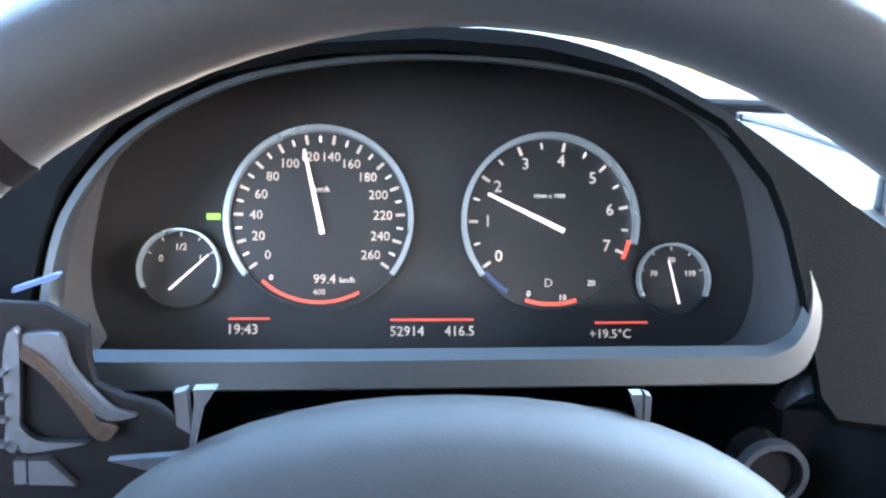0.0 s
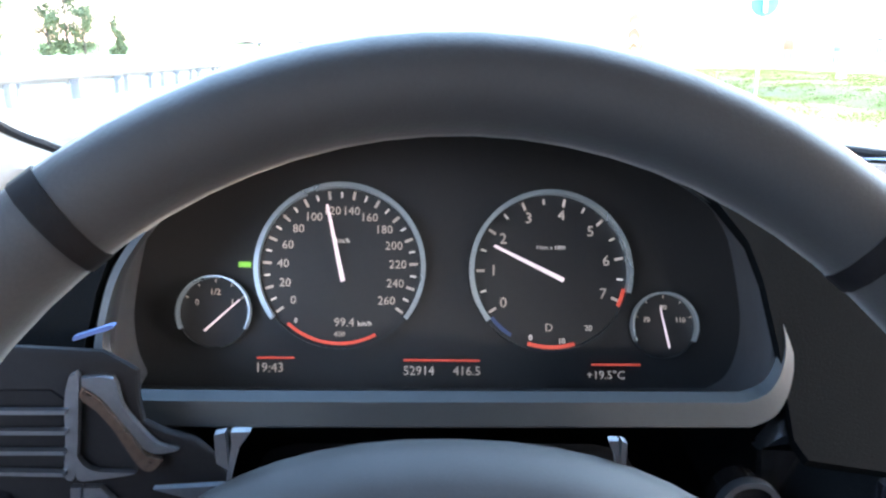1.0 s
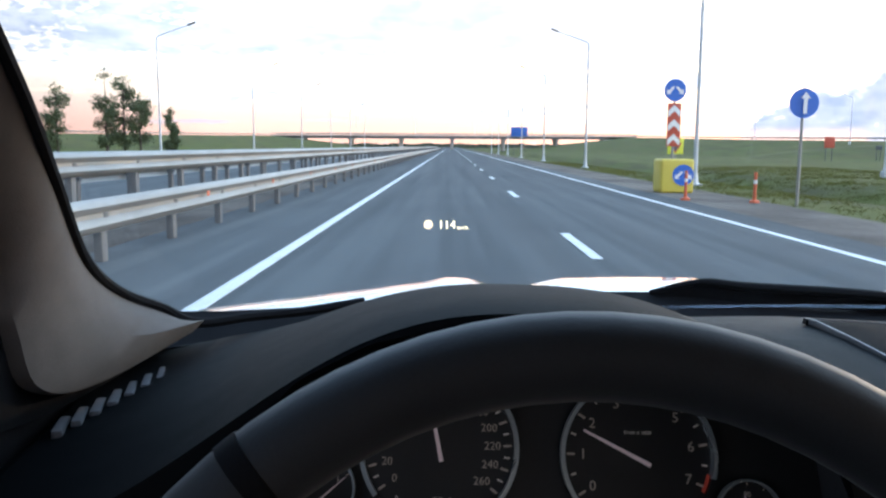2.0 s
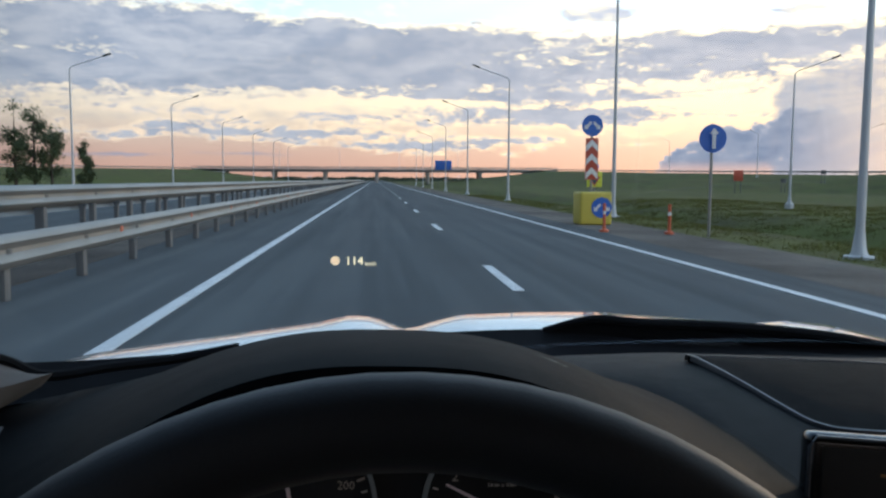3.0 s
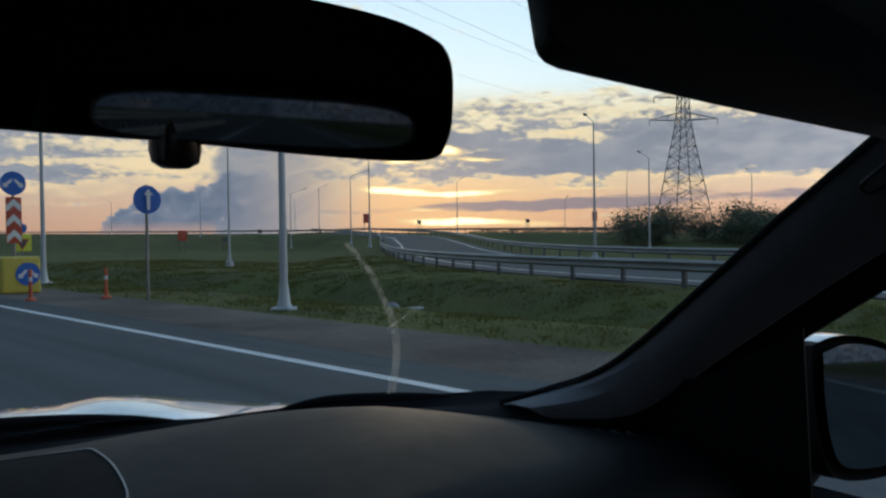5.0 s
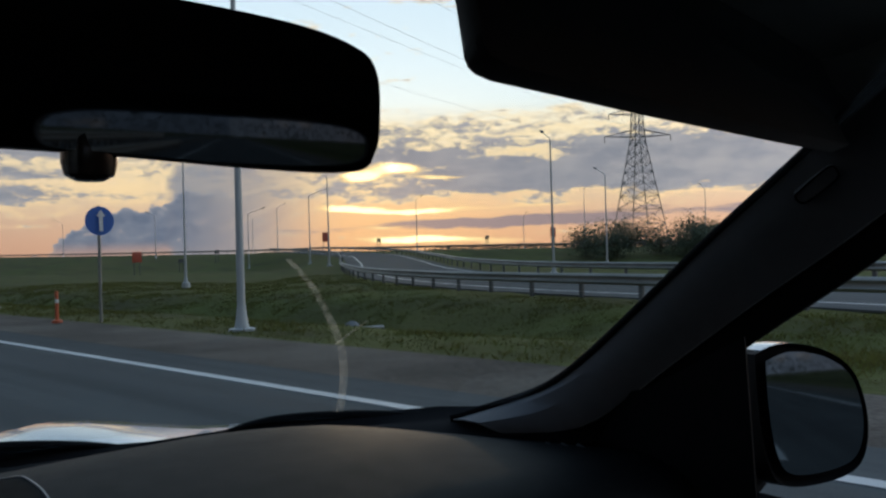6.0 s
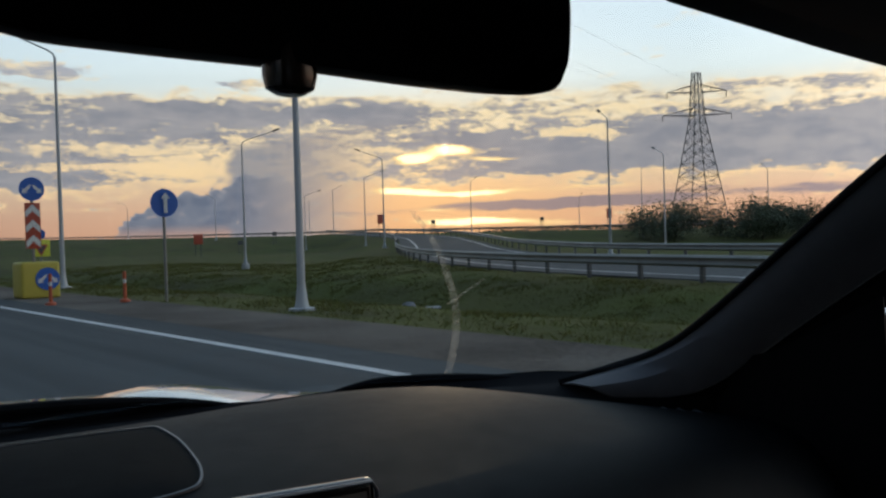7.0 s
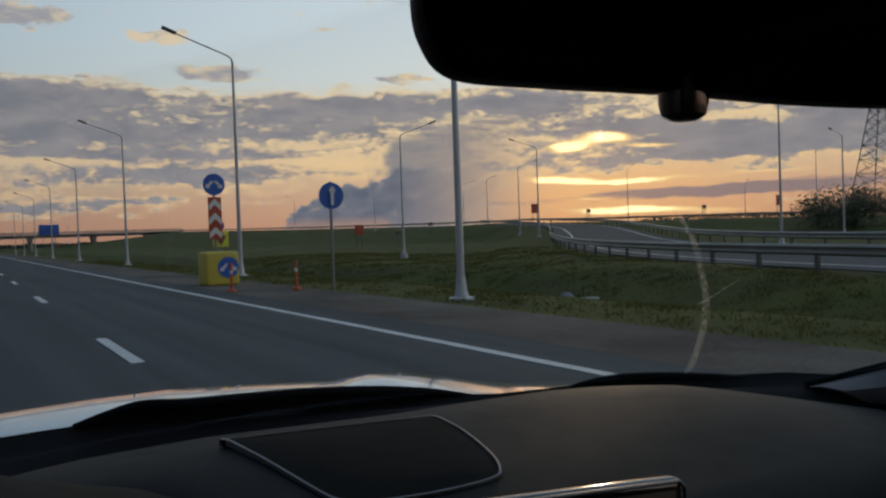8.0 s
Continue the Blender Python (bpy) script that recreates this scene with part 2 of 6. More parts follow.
# ---- materials ----
def mat(name, a, b=None, rough=0.6, metal=0.0, scale=40.0, bump=0.1, fine=None, rough_var=0.1, coat=0.0, sheen=0.0, emit=0.0, random_tint=0.0, depth=0.002, spec=0.5):
    """A surface with colour drifting from a to b at two sizes, relief and uneven gloss."""
    b = b or tuple(c * 0.8 for c in a)
    m = bpy.data.materials.new(name)
    m.use_nodes = True
    n = Net(m.node_tree)
    p = m.node_tree.nodes["Principled BSDF"]
    co = n.node("ShaderNodeTexCoord").outputs["Object"]
    big, small = n.noise(co, scale * 0.12, 3.0), n.noise(co, fine or scale * 2.0, 4.0)
    f = n.m("ADD", n.m("MULTIPLY", n.step(big, 0.3, 0.7), 0.6), n.m("MULTIPLY", n.step(small, 0.3, 0.7), 0.4))
    c = n.mix(f, (*a, 1), (*b, 1))
    if random_tint:
        r = n.node("ShaderNodeObjectInfo").outputs["Random"]
        c = n.mix(n.m("MULTIPLY", r, random_tint), c, (*[x * 0.45 for x in a], 1))
    m.node_tree.links.new(c, p.inputs["Base Color"])
    n.put(p.inputs["Roughness"], n.m("ADD", rough - rough_var / 2, n.m("MULTIPLY", big, rough_var), clamp=True))
    p.inputs["Metallic"].default_value = metal
    p.inputs["Specular IOR Level"].default_value = spec
    p.inputs["Coat Weight"].default_value = coat
    p.inputs["Sheen Weight"].default_value = sheen
    if emit:
        m.node_tree.links.new(c, p.inputs["Emission Color"])
        p.inputs["Emission Strength"].default_value = emit
    if bump:
        bn = n.node("ShaderNodeBump")
        bn.inputs["Strength"].default_value, bn.inputs["Distance"].default_value = bump, depth
        m.node_tree.links.new(small, bn.inputs["Height"])
        m.node_tree.links.new(bn.outputs[0], p.inputs["Normal"])
    return m


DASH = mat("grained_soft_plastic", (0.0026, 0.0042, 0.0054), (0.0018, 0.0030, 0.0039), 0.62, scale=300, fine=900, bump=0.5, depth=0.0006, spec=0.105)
# The dash plastic again, darker: the hood's shade is put into its colour.
HOOD_SHADED = mat("shaded_hood_plastic", (0.0016, 0.0024, 0.0030), (0.0011, 0.0017, 0.0022), 0.7, scale=300, fine=900, bump=0.4, depth=0.0005, spec=0.07)
DASH_DARK = mat("dark_plastic", (0.006, 0.006, 0.007), (0.004, 0.004, 0.005), 0.7, scale=200, bump=0.15, depth=0.0005, spec=0.12)
LEATHER = mat("black_leather", (0.020, 0.0218, 0.0240), (0.0155, 0.0168, 0.0185), 0.58, scale=260, fine=700, bump=0.25, depth=0.0004, spec=0.35, sheen=0.12)
PAD = mat("airbag_cover_skin", (0.0185, 0.0180, 0.0185), (0.0145, 0.0140, 0.0145), 0.66, scale=260, fine=900, bump=0.2, depth=0.0003, spec=0.2)
GLOSS = mat("gloss_black_trim", (0.010, 0.010, 0.012), (0.014, 0.013, 0.013), 0.18, scale=60, bump=0.0, coat=0.5)
WOODG = mat("dark_wood_trim", (0.050, 0.036, 0.028), (0.028, 0.020, 0.016), 0.25, scale=80, fine=260, bump=0.05, coat=0.6)
SATIN = mat("satin_aluminium", (0.17, 0.18, 0.20), (0.13, 0.14, 0.16), 0.36, 0.85, scale=200, bump=0.05)
BEZEL = mat("grey_satin_bezel", (0.018, 0.022, 0.024), (0.014, 0.017, 0.019), 0.5, 0.1, scale=200, bump=0.05)
TUNNEL = mat("dark_grey_surround", (0.058, 0.061, 0.067), (0.046, 0.048, 0.053), 0.65, scale=200, bump=0.1, depth=0.0004, spec=0.4)
# Chrome with a faint emission added, which brightens the rings.
RING = mat("glowing_chrome_ring", (0.46, 0.51, 0.54), (0.38, 0.43, 0.46), 0.28, 0.85, scale=200, bump=0.0, emit=0.003)
FACE = mat("gauge_black", (0.010, 0.010, 0.0105), (0.013, 0.013, 0.0135), 0.45, scale=150, bump=0.02)
WHITE_LIT = mat("lit_warm_white", (0.47, 0.39, 0.33), (0.43, 0.35, 0.29), 0.5, scale=100, bump=0, emit=0.009)
DIM_LIT = mat("lit_dim_white", (0.8, 0.7, 0.62), None, 0.5, scale=100, bump=0, emit=0.007)
NEEDLE = mat("lit_needle", (0.70, 0.55, 0.56), (0.66, 0.52, 0.53), 0.4, scale=100, bump=0, emit=0.020)
RED_LIT = mat("lit_red", (0.55, 0.07, 0.04), None, 0.5, scale=100, bump=0, emit=0.016)
GREEN_LIT = mat("lit_green", (0.25, 0.55, 0.06), None, 0.5, scale=100, bump=0, emit=0.025)
BLUE_DIM = mat("dim_blue", (0.05, 0.08, 0.20), None, 0.5, scale=100, bump=0)
HEADLINER = mat("headliner_cloth", (0.34, 0.315, 0.285), (0.28, 0.26, 0.235), 0.9, scale=300, fine=900, bump=0.4, sheen=0.3, depth=0.0006)
VISOR = mat("dark_visor_cloth", (0.030, 0.030, 0.030), (0.022, 0.022, 0.022), 0.9, scale=300, fine=900, bump=0.3, sheen=0.2, depth=0.0006)
PILLAR = mat("grey_pillar_cloth", (0.115, 0.115, 0.124), (0.094, 0.094, 0.102), 0.85, scale=300, fine=900, bump=0.35, sheen=0.3, depth=0.0006)
PILLAR_BEIGE = mat("warm_grey_pillar_cloth", (0.085, 0.072, 0.062), (0.066, 0.056, 0.048), 0.85, scale=300, fine=900, bump=0.35, sheen=0.04, depth=0.0006)
GRILLE = mat("speaker_cloth", (0.0045, 0.0055, 0.006), (0.003, 0.0035, 0.004), 0.85, scale=500, fine=1400, bump=0.6, depth=0.0006, spec=0.1)
GRILLE_RIM = mat("pale_grille_rim", (0.13, 0.13, 0.135), (0.10, 0.10, 0.105), 0.4, 0.2, scale=200, bump=0.05)
PAINT = mat("white_car_paint", (0.45, 0.475, 0.51), (0.41, 0.435, 0.47), 0.16, 0.0, scale=20, bump=0.0, coat=1.0, rough_var=0.04)
RUBBER = mat("black_rubber", (0.007, 0.007, 0.008), None, 0.8, scale=200, bump=0.2, depth=0.0006, spec=0.1)
SHOULDER = mat("dusty_shoulder", (0.215, 0.185, 0.155), (0.060, 0.052, 0.045), 0.95, scale=2.2, fine=14, bump=0.9, depth=0.02, spec=0.08)
LINE = mat("road_paint", (0.72, 0.72, 0.70), (0.58, 0.58, 0.57), 0.7, scale=8, fine=60, bump=0.3)
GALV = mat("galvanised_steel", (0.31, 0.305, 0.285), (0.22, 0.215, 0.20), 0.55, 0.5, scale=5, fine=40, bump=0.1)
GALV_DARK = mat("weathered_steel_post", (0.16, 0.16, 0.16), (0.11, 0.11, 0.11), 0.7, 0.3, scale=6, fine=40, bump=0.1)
POLE = mat("painted_lamp_pole", (0.52, 0.54, 0.56), (0.44, 0.46, 0.48), 0.5, 0.2, scale=3, fine=30, bump=0.05)
CONCRETE = mat("pale_concrete", (0.42, 0.41, 0.39), (0.31, 0.30, 0.29), 0.9, scale=2, fine=20, bump=0.3, depth=0.01)
CONCRETE_D = mat("stained_concrete", (0.22, 0.22, 0.23), (0.15, 0.15, 0.16), 0.9, scale=2, fine=20, bump=0.3, depth=0.01)
BLUE = mat("sign_blue", (0.03, 0.13, 0.50), (0.025, 0.11, 0.44), 0.45, scale=4, bump=0.02)
SIGN_W = mat("sign_white", (0.75, 0.75, 0.74), (0.66, 0.66, 0.65), 0.5, scale=4, bump=0.02)
SIGN_R = mat("sign_red", (0.45, 0.07, 0.035), (0.38, 0.06, 0.03), 0.5, scale=4, bump=0.02)
SIGN_Y = mat("sign_yellow_green", (0.70, 0.72, 0.06), (0.62, 0.64, 0.05), 0.5, scale=4, bump=0.02)
YELLOW = mat("yellow_plastic", (0.62, 0.50, 0.07), (0.50, 0.40, 0.06), 0.55, scale=4, fine=40, bump=0.1)
ORANGE = mat("orange_plastic", (0.60, 0.13, 0.05), (0.50, 0.10, 0.04), 0.6, scale=8, bump=0.1)
SIGN_BACK = mat("grey_sign_back", (0.08, 0.085, 0.09), None, 0.6, scale=6, bump=0.05)
BARK = mat("bark", (0.07, 0.055, 0.04), (0.04, 0.03, 0.025), 0.95, scale=6, fine=30, bump=0.6, depth=0.02)
LEAF = mat("tree_leaves", (0.055, 0.075, 0.022), (0.030, 0.045, 0.015), 0.7, scale=2, fine=12, bump=0.1)
LEAF_FAR = mat("far_wood_leaves", (0.040, 0.050, 0.022), (0.025, 0.032, 0.016), 0.8, scale=0.5, fine=4, bump=0.1)
STEEL = mat("pylon_steel", (0.20, 0.20, 0.21), (0.15, 0.15, 0.16), 0.6, 0.4, scale=2, fine=20, bump=0.05)


def grass_mat(name, dry):
    m = bpy.data.materials.new(name)
    m.use_nodes = True
    n = Net(m.node_tree)
    p = m.node_tree.nodes["Principled BSDF"]
    co = n.node("ShaderNodeTexCoord").outputs["Object"]
    st = n.node("ShaderNodeMapping")
    m.node_tree.links.new(co, st.inputs[0])
    st.inputs["Scale"].default_value = (1.0, 0.3, 1.0)
    a, b, c = n.noise(co, 0.05, 4.0), n.noise(st.outputs[0], 0.45, 5.0, 0.6), n.noise(st.outputs[0], 7.0, 4.0, 0.7)
    col = n.mix(n.step(a, 0.35, 0.65), (0.098, 0.118, 0.028, 1), (0.122, 0.120, 0.038, 1))
    col = n.mix(n.step(b, 0.34, 0.76), col, (0.070, 0.066, 0.028, 1))
    col = n.mix(n.m("MULTIPLY", n.step(c, 0.40, 0.75), 0.35), col, dry)
    m.node_tree.links.new(col, p.inputs["Base Color"])
    p.inputs["Roughness"].default_value = 0.9
    p.inputs["Specular IOR Level"].default_value = 0.08
    bn = n.node("ShaderNodeBump")
    bn.inputs["Strength"].default_value, bn.inputs["Distance"].default_value = 0.7, 0.12
    m.node_tree.links.new(c, bn.inputs["Height"])
    m.node_tree.links.new(bn.outputs[0], p.inputs["Normal"])
    return m


def road_mat():
    """Asphalt with chippings, patches and streaks worn along the lanes."""
    m = bpy.data.materials.new("worn_asphalt")
    m.use_nodes = True
    n = Net(m.node_tree)
    p = m.node_tree.nodes["Principled BSDF"]
    sx = n.node("ShaderNodeSeparateXYZ")
    co = n.node("ShaderNodeTexCoord").outputs["Object"]
    m.node_tree.links.new(co, sx.inputs[0])
    streak = n.noise(n.xyz(n.m("MULTIPLY", sx.outputs[0], 1.6), n.m("MULTIPLY", sx.outputs[1], 0.035), 0.0), 1.0, 5.0, 0.6)
    patch, grit = n.noise(co, 0.22, 4.0, 0.6), n.noise(co, 60.0, 3.0, 0.7)
    lane = n.m("SINE", n.m("MULTIPLY", n.m("ADD", sx.outputs[0], 1.1), 3.49))
    col = n.mix(n.step(streak, 0.3, 0.7), (0.076, 0.083, 0.085, 1), (0.124, 0.133, 0.134, 1))
    col = n.mix(n.m("MULTIPLY", n.step(patch, 0.45, 0.7), 0.45), col, (0.072, 0.076, 0.080, 1))
    col = n.mix(n.m("MULTIPLY", n.step(lane, 0.1, 1.0), 0.30), col, (0.064, 0.069, 0.072, 1))
    col = n.mix(n.m("MULTIPLY", n.step(grit, 0.45, 0.75), 0.35), col, (0.17, 0.17, 0.165, 1))
    m.node_tree.links.new(col, p.inputs["Base Color"])
    n.put(p.inputs["Roughness"], n.m("SUBTRACT", 0.95, n.m("MULTIPLY", n.step(lane, 0.1, 1.0), 0.12)))
    p.inputs["Specular IOR Level"].default_value = 0.08
    bn = n.node("ShaderNodeBump")
    bn.inputs["Strength"].default_value, bn.inputs["Distance"].default_value = 0.5, 0.006
    m.node_tree.links.new(grit, bn.inputs["Height"])
    m.node_tree.links.new(bn.outputs[0], p.inputs["Normal"])
    return m


ASPHALT = road_mat()
GRASS = grass_mat("field_grass", (0.13, 0.12, 0.06, 1))


def blade_mat():
    """Thin leaves that let light through."""
    m = bpy.data.materials.new("grass_blades")
    m.use_nodes = True
    n = Net(m.node_tree)
    t = m.node_tree
    t.nodes.clear()
    df, tl, mx, out = n.node("ShaderNodeBsdfDiffuse"), n.node("ShaderNodeBsdfTranslucent"), n.node("ShaderNodeMixShader"), n.node("ShaderNodeOutputMaterial")
    r = n.node("ShaderNodeNewGeometry").outputs["Random Per Island"]
    c = n.mix(r, (0.135, 0.150, 0.040, 1), (0.110, 0.100, 0.040, 1))
    for s in (df, tl):
        t.links.new(c, s.inputs[0])
    mx.inputs[0].default_value = 0.5
    t.links.new(df.outputs[0], mx.inputs[1])
    t.links.new(tl.outputs[0], mx.inputs[2])
    t.links.new(mx.outputs[0], out.inputs[0])
    return m


BLADES = blade_mat()


def glass_mat(name, tint, gloss):
    """A clear pane: see-through, with a sheen that grows at grazing angles."""
    m = bpy.data.materials.new(name)
    m.use_nodes = True
    n = Net(m.node_tree)
    t = m.node_tree
    t.nodes.clear()
    tr, gl, mx, out = n.node("ShaderNodeBsdfTransparent"), n.node("ShaderNodeBsdfGlossy"), n.node("ShaderNodeMixShader"), n.node("ShaderNodeOutputMaterial")
    tr.inputs[0].default_value = (*tint, 1)
    gl.inputs["Roughness"].default_value = 0.02
    fr = n.node("ShaderNodeFresnel")
    fr.inputs[0].default_value = 1.45
    t.links.new(n.m("MULTIPLY", fr.outputs[0], gloss), mx.inputs[0])
    t.links.new(tr.outputs[0], mx.inputs[1])
    t.links.new(gl.outputs[0], mx.inputs[2])
    t.links.new(mx.outputs[0], out.inputs[0])
    return m


GLASS = glass_mat("windscreen_glass", (0.97, 0.985, 0.98), 0.12)
# Unseen rear side panes, tinted near black to hold light out of the cabin.
DIMMING = glass_mat("cabin_dimming_glass", (0.04, 0.04, 0.045), 0.5)


def mirror_mat(name, tint):
    m = bpy.data.materials.new(name)
    m.use_nodes = True
    p = m.node_tree.nodes["Principled BSDF"]
    p.inputs["Base Color"].default_value, p.inputs["Metallic"].default_value, p.inputs["Roughness"].default_value = (*tint, 1), 1.0, 0.03
    return m


MIRROR = mirror_mat("dimming_mirror_glass", (0.070, 0.076, 0.080))
MIRROR_SIDE = mirror_mat("door_mirror_glass", (0.15, 0.17, 0.18))


def smear_mat():
    m = bpy.data.materials.new("dried_smear")
    m.use_nodes = True
    n = Net(m.node_tree)
    t = m.node_tree
    t.nodes.clear()
    tr, df, mx, out = n.node("ShaderNodeBsdfTransparent"), n.node("ShaderNodeBsdfTranslucent"), n.node("ShaderNodeMixShader"), n.node("ShaderNodeOutputMaterial")
    df.inputs[0].default_value = (0.75, 0.62, 0.45, 1)
    co = n.node("ShaderNodeTexCoord").outputs["Object"]
    t.links.new(n.m("MULTIPLY", n.step(n.noise(co, 160.0, 4.0), 0.3, 0.75), 0.26), mx.inputs[0])
    t.links.new(tr.outputs[0], mx.inputs[1])
    t.links.new(df.outputs[0], mx.inputs[2])
    t.links.new(mx.outputs[0], out.inputs[0])
    return m


SMEAR = smear_mat()


# ---- building helpers ----
def smooth01(a, b, v):
    t = np.clip((np.asarray(v, dtype=float) - a) / (b - a), 0, 1)
    return t * t * (3 - 2 * t)


def part(name, bm, material, parent=None, label="", flat=False):
    """Links a bmesh as one mesh object, under a thing or a part if given."""
    me = bpy.data.meshes.new(name)
    bmesh.ops.recalc_face_normals(bm, faces=bm.faces)
    bm.to_mesh(me)
    bm.free()
    if not flat:
        me.shade_smooth()
        me.set_sharp_from_angle(angle=radians(38))
    me.materials.append(material)
    ob = new(name, me)
    if parent:
        ob.parent = parent
    return tagged(ob, label)


def share(name, mesh, parent, m):
    ob = new(name, mesh)
    ob.parent = parent
    ob.matrix_basis = m
    return ob


def thing(name, label, category, m=None, group="", kind=""):
    ob = new(name)
    ob.empty_display_size = 0.1
    if m:
        ob.matrix_basis = m
    return tagged(ob, label, category, group, kind)


def B():
    return bmesh.new()


def box(bm, c, s, bevel=0.0, m=None, segs=2):
    """A box of size s round c, with rounded edges."""
    ret = bmesh.ops.create_cube(bm, size=1.0)
    vs = ret["verts"]
    bmesh.ops.scale(bm, vec=s, verts=vs)
    if bevel:
        es = list({e for v in vs for e in v.link_edges})
        r = bmesh.ops.bevel(bm, geom=es, offset=bevel, segments=segs, affect="EDGES", profile=0.6)
        vs = list(set(r["verts"]) | {v for v in vs if v.is_valid})
    mm = Matrix.Translation(c) if m is None else m @ Matrix.Translation(c)
    bmesh.ops.transform(bm, matrix=mm, verts=vs)
    return bm


def loft(bm, rings, closed=True, caps=True):
    """Skin over a row of rings with equal counts."""
    rows = [[bm.verts.new(p) for p in r] for r in rings]
    n = len(rows[0])
    for a, b in zip(rows, rows[1:]):
        for i in range(n if closed else n - 1):
            j = (i + 1) % n
            bm.faces.new((a[i], a[j], b[j], b[i]))
    if caps and closed:
        bm.faces.new(rows[0][::-1])
        bm.faces.new(rows[-1])
    return bm


def tube(bm, pts, radii, sides=10, caps=True):
    """A round bar along points."""
    pts = [Vector(p) for p in pts]
    if not isinstance(radii, (list, tuple)):
        radii = [radii] * len(pts)
    rings = []
    for i, (p, r) in enumerate(zip(pts, radii)):
        d = (pts[min(i + 1, len(pts) - 1)] - pts[max(i - 1, 0)]).normalized()
        u = d.cross(Vector((0, 0, 1)) if abs(d.z) < 0.9 else Vector((1, 0, 0))).normalized()
        v = d.cross(u)
        rings.append([p + r * (math.cos(k * math.tau / sides) * u + math.sin(k * math.tau / sides) * v) for k in range(sides)])
    return loft(bm, rings, True, caps)


def slab(bm, grid, push):
    """A sheet given as rows of points, thickened by the vector push."""
    push = Vector(push)
    top = [[bm.verts.new(p) for p in row] for row in grid]
    bot = [[bm.verts.new(Vector(p) + push) for p in row] for row in grid]
    R, C = len(grid), len(grid[0])
    for i in range(R - 1):
        for j in range(C - 1):
            bm.faces.new((top[i][j], top[i][j + 1], top[i + 1][j + 1], top[i + 1][j]))
            bm.faces.new((bot[i][j], bot[i + 1][j], bot[i + 1][j + 1], bot[i][j + 1]))
    edge = [(0, j) for j in range(C)] + [(i, C - 1) for i in range(1, R)] + [(R - 1, j) for j in range(C - 2, -1, -1)] + [(i, 0) for i in range(R - 2, 0, -1)]
    for (a, b), (c, d) in zip(edge, edge[1:] + edge[:1]):
        bm.faces.new((top[a][b], bot[a][b], bot[c][d], top[c][d]))
    return bm


def plate(bm, outline, thick, m=None):
    """A flat plate from an outline in its x-z plane, thick along +y."""
    a = [bm.verts.new((x, 0, z)) for x, z in outline]
    b = [bm.verts.new((x, thick, z)) for x, z in outline]
    bm.faces.new(a)
    bm.faces.new(b[::-1])
    n = len(a)
    for i in range(n):
        j = (i + 1) % n
        bm.faces.new((a[i], b[i], b[j], a[j]))
    if m:
        bmesh.ops.transform(bm, matrix=m, verts=a + b)
    return bm


def arc_band(bm, r0, r1, a0, a1, thick, steps, m=None, y=0.0):
    """A curved flat band in the x-z plane; angles in degrees, clockwise from up."""
    rings = []
    for i in range(steps + 1):
        a = radians(a0 + (a1 - a0) * i / steps)
        s, c = math.sin(a), math.cos(a)
        rings.append([(r0 * s, y, r0 * c), (r1 * s, y, r1 * c), (r1 * s, y - thick, r1 * c), (r0 * s, y - thick, r0 * c)])
    before = set(bm.verts)
    loft(bm, rings)
    if m:
        bmesh.ops.transform(bm, matrix=m, verts=[v for v in bm.verts if v not in before])
    return bm


def smooth_line(pts, n):
    """A smooth curve through a few points."""
    pts = [Vector(p) for p in pts]
    out = []
    k = len(pts) - 1
    for i in range(n + 1):
        u = i * k / n
        j = min(int(u), k - 1)
        t = u - j
        p0, p1, p2, p3 = pts[max(j - 1, 0)], pts[j], pts[j + 1], pts[min(j + 2, k)]
        out.append(0.5 * (2 * p1 + (p2 - p0) * t + (2 * p0 - 5 * p1 + 4 * p2 - p3) * t * t + (3 * p1 - p0 - 3 * p2 + p3) * t ** 3))
    return out


def words(name, text, size, material, parent, m, depth=0.0003, label=""):
    """Lettering as a thin mesh, centred, facing -y before m."""
    cu = bpy.data.curves.new(name, "FONT")
    cu.body, cu.size, cu.extrude, cu.align_x, cu.align_y = text, size, depth, "CENTER", "CENTER"
    cu.resolution_u = 2
    tmp = new(name, cu)
    me = bpy.data.meshes.new_from_object(tmp)
    bpy.data.objects.remove(tmp)
    me.name = name
    me.materials.clear()
    me.materials.append(material)
    ob = new(name, me)
    ob.parent = parent
    ob.matrix_basis = m @ Matrix.Rotation(math.pi / 2, 4, "X")
    return tagged(ob, label)


# ---- ground, one sheet to the horizon ----
CREST_R = np.array([(76, 330, 5.4), (80, 260, 4.2), (84, 190, 3.2), (88, 130, 2.5), (95, 85, 2.0), (108, 52, 1.55), (125, 15, 1.2), (150, -60, 0.8)])
CREST_L = np.array([(-76, 330, 5.4), (-88, 240, 4.4), (-105, 175, 3.9), (-150, 110, 3.2), (-220, 20, 2.6), (-260, -100, 2.0)])
RAMP_EDGE = [(9.5, -26, 0), (13.2, -10, 0), (16.6, 0, 0), (19.6, 9.2, 0), (23.4, 20.5, 0.02), (30, 33, 0.1), (40, 47, 0.35), (54, 64, 0.85), (70, 86, 1.6), (80, 115, 2.6)]
RAMP_L = smooth_line(RAMP_EDGE, 60)
RAMP_W = 8.5


def beside(line, off):
    out = []
    for i, p in enumerate(line):
        d = line[min(i + 1, len(line) - 1)] - line[max(i - 1, 0)]
        n = Vector((d.y, -d.x, 0)).normalized()
        out.append(p + n * off)
    return out


RAMP_C = np.array([tuple(p) for p in beside(RAMP_L, RAMP_W / 2)])


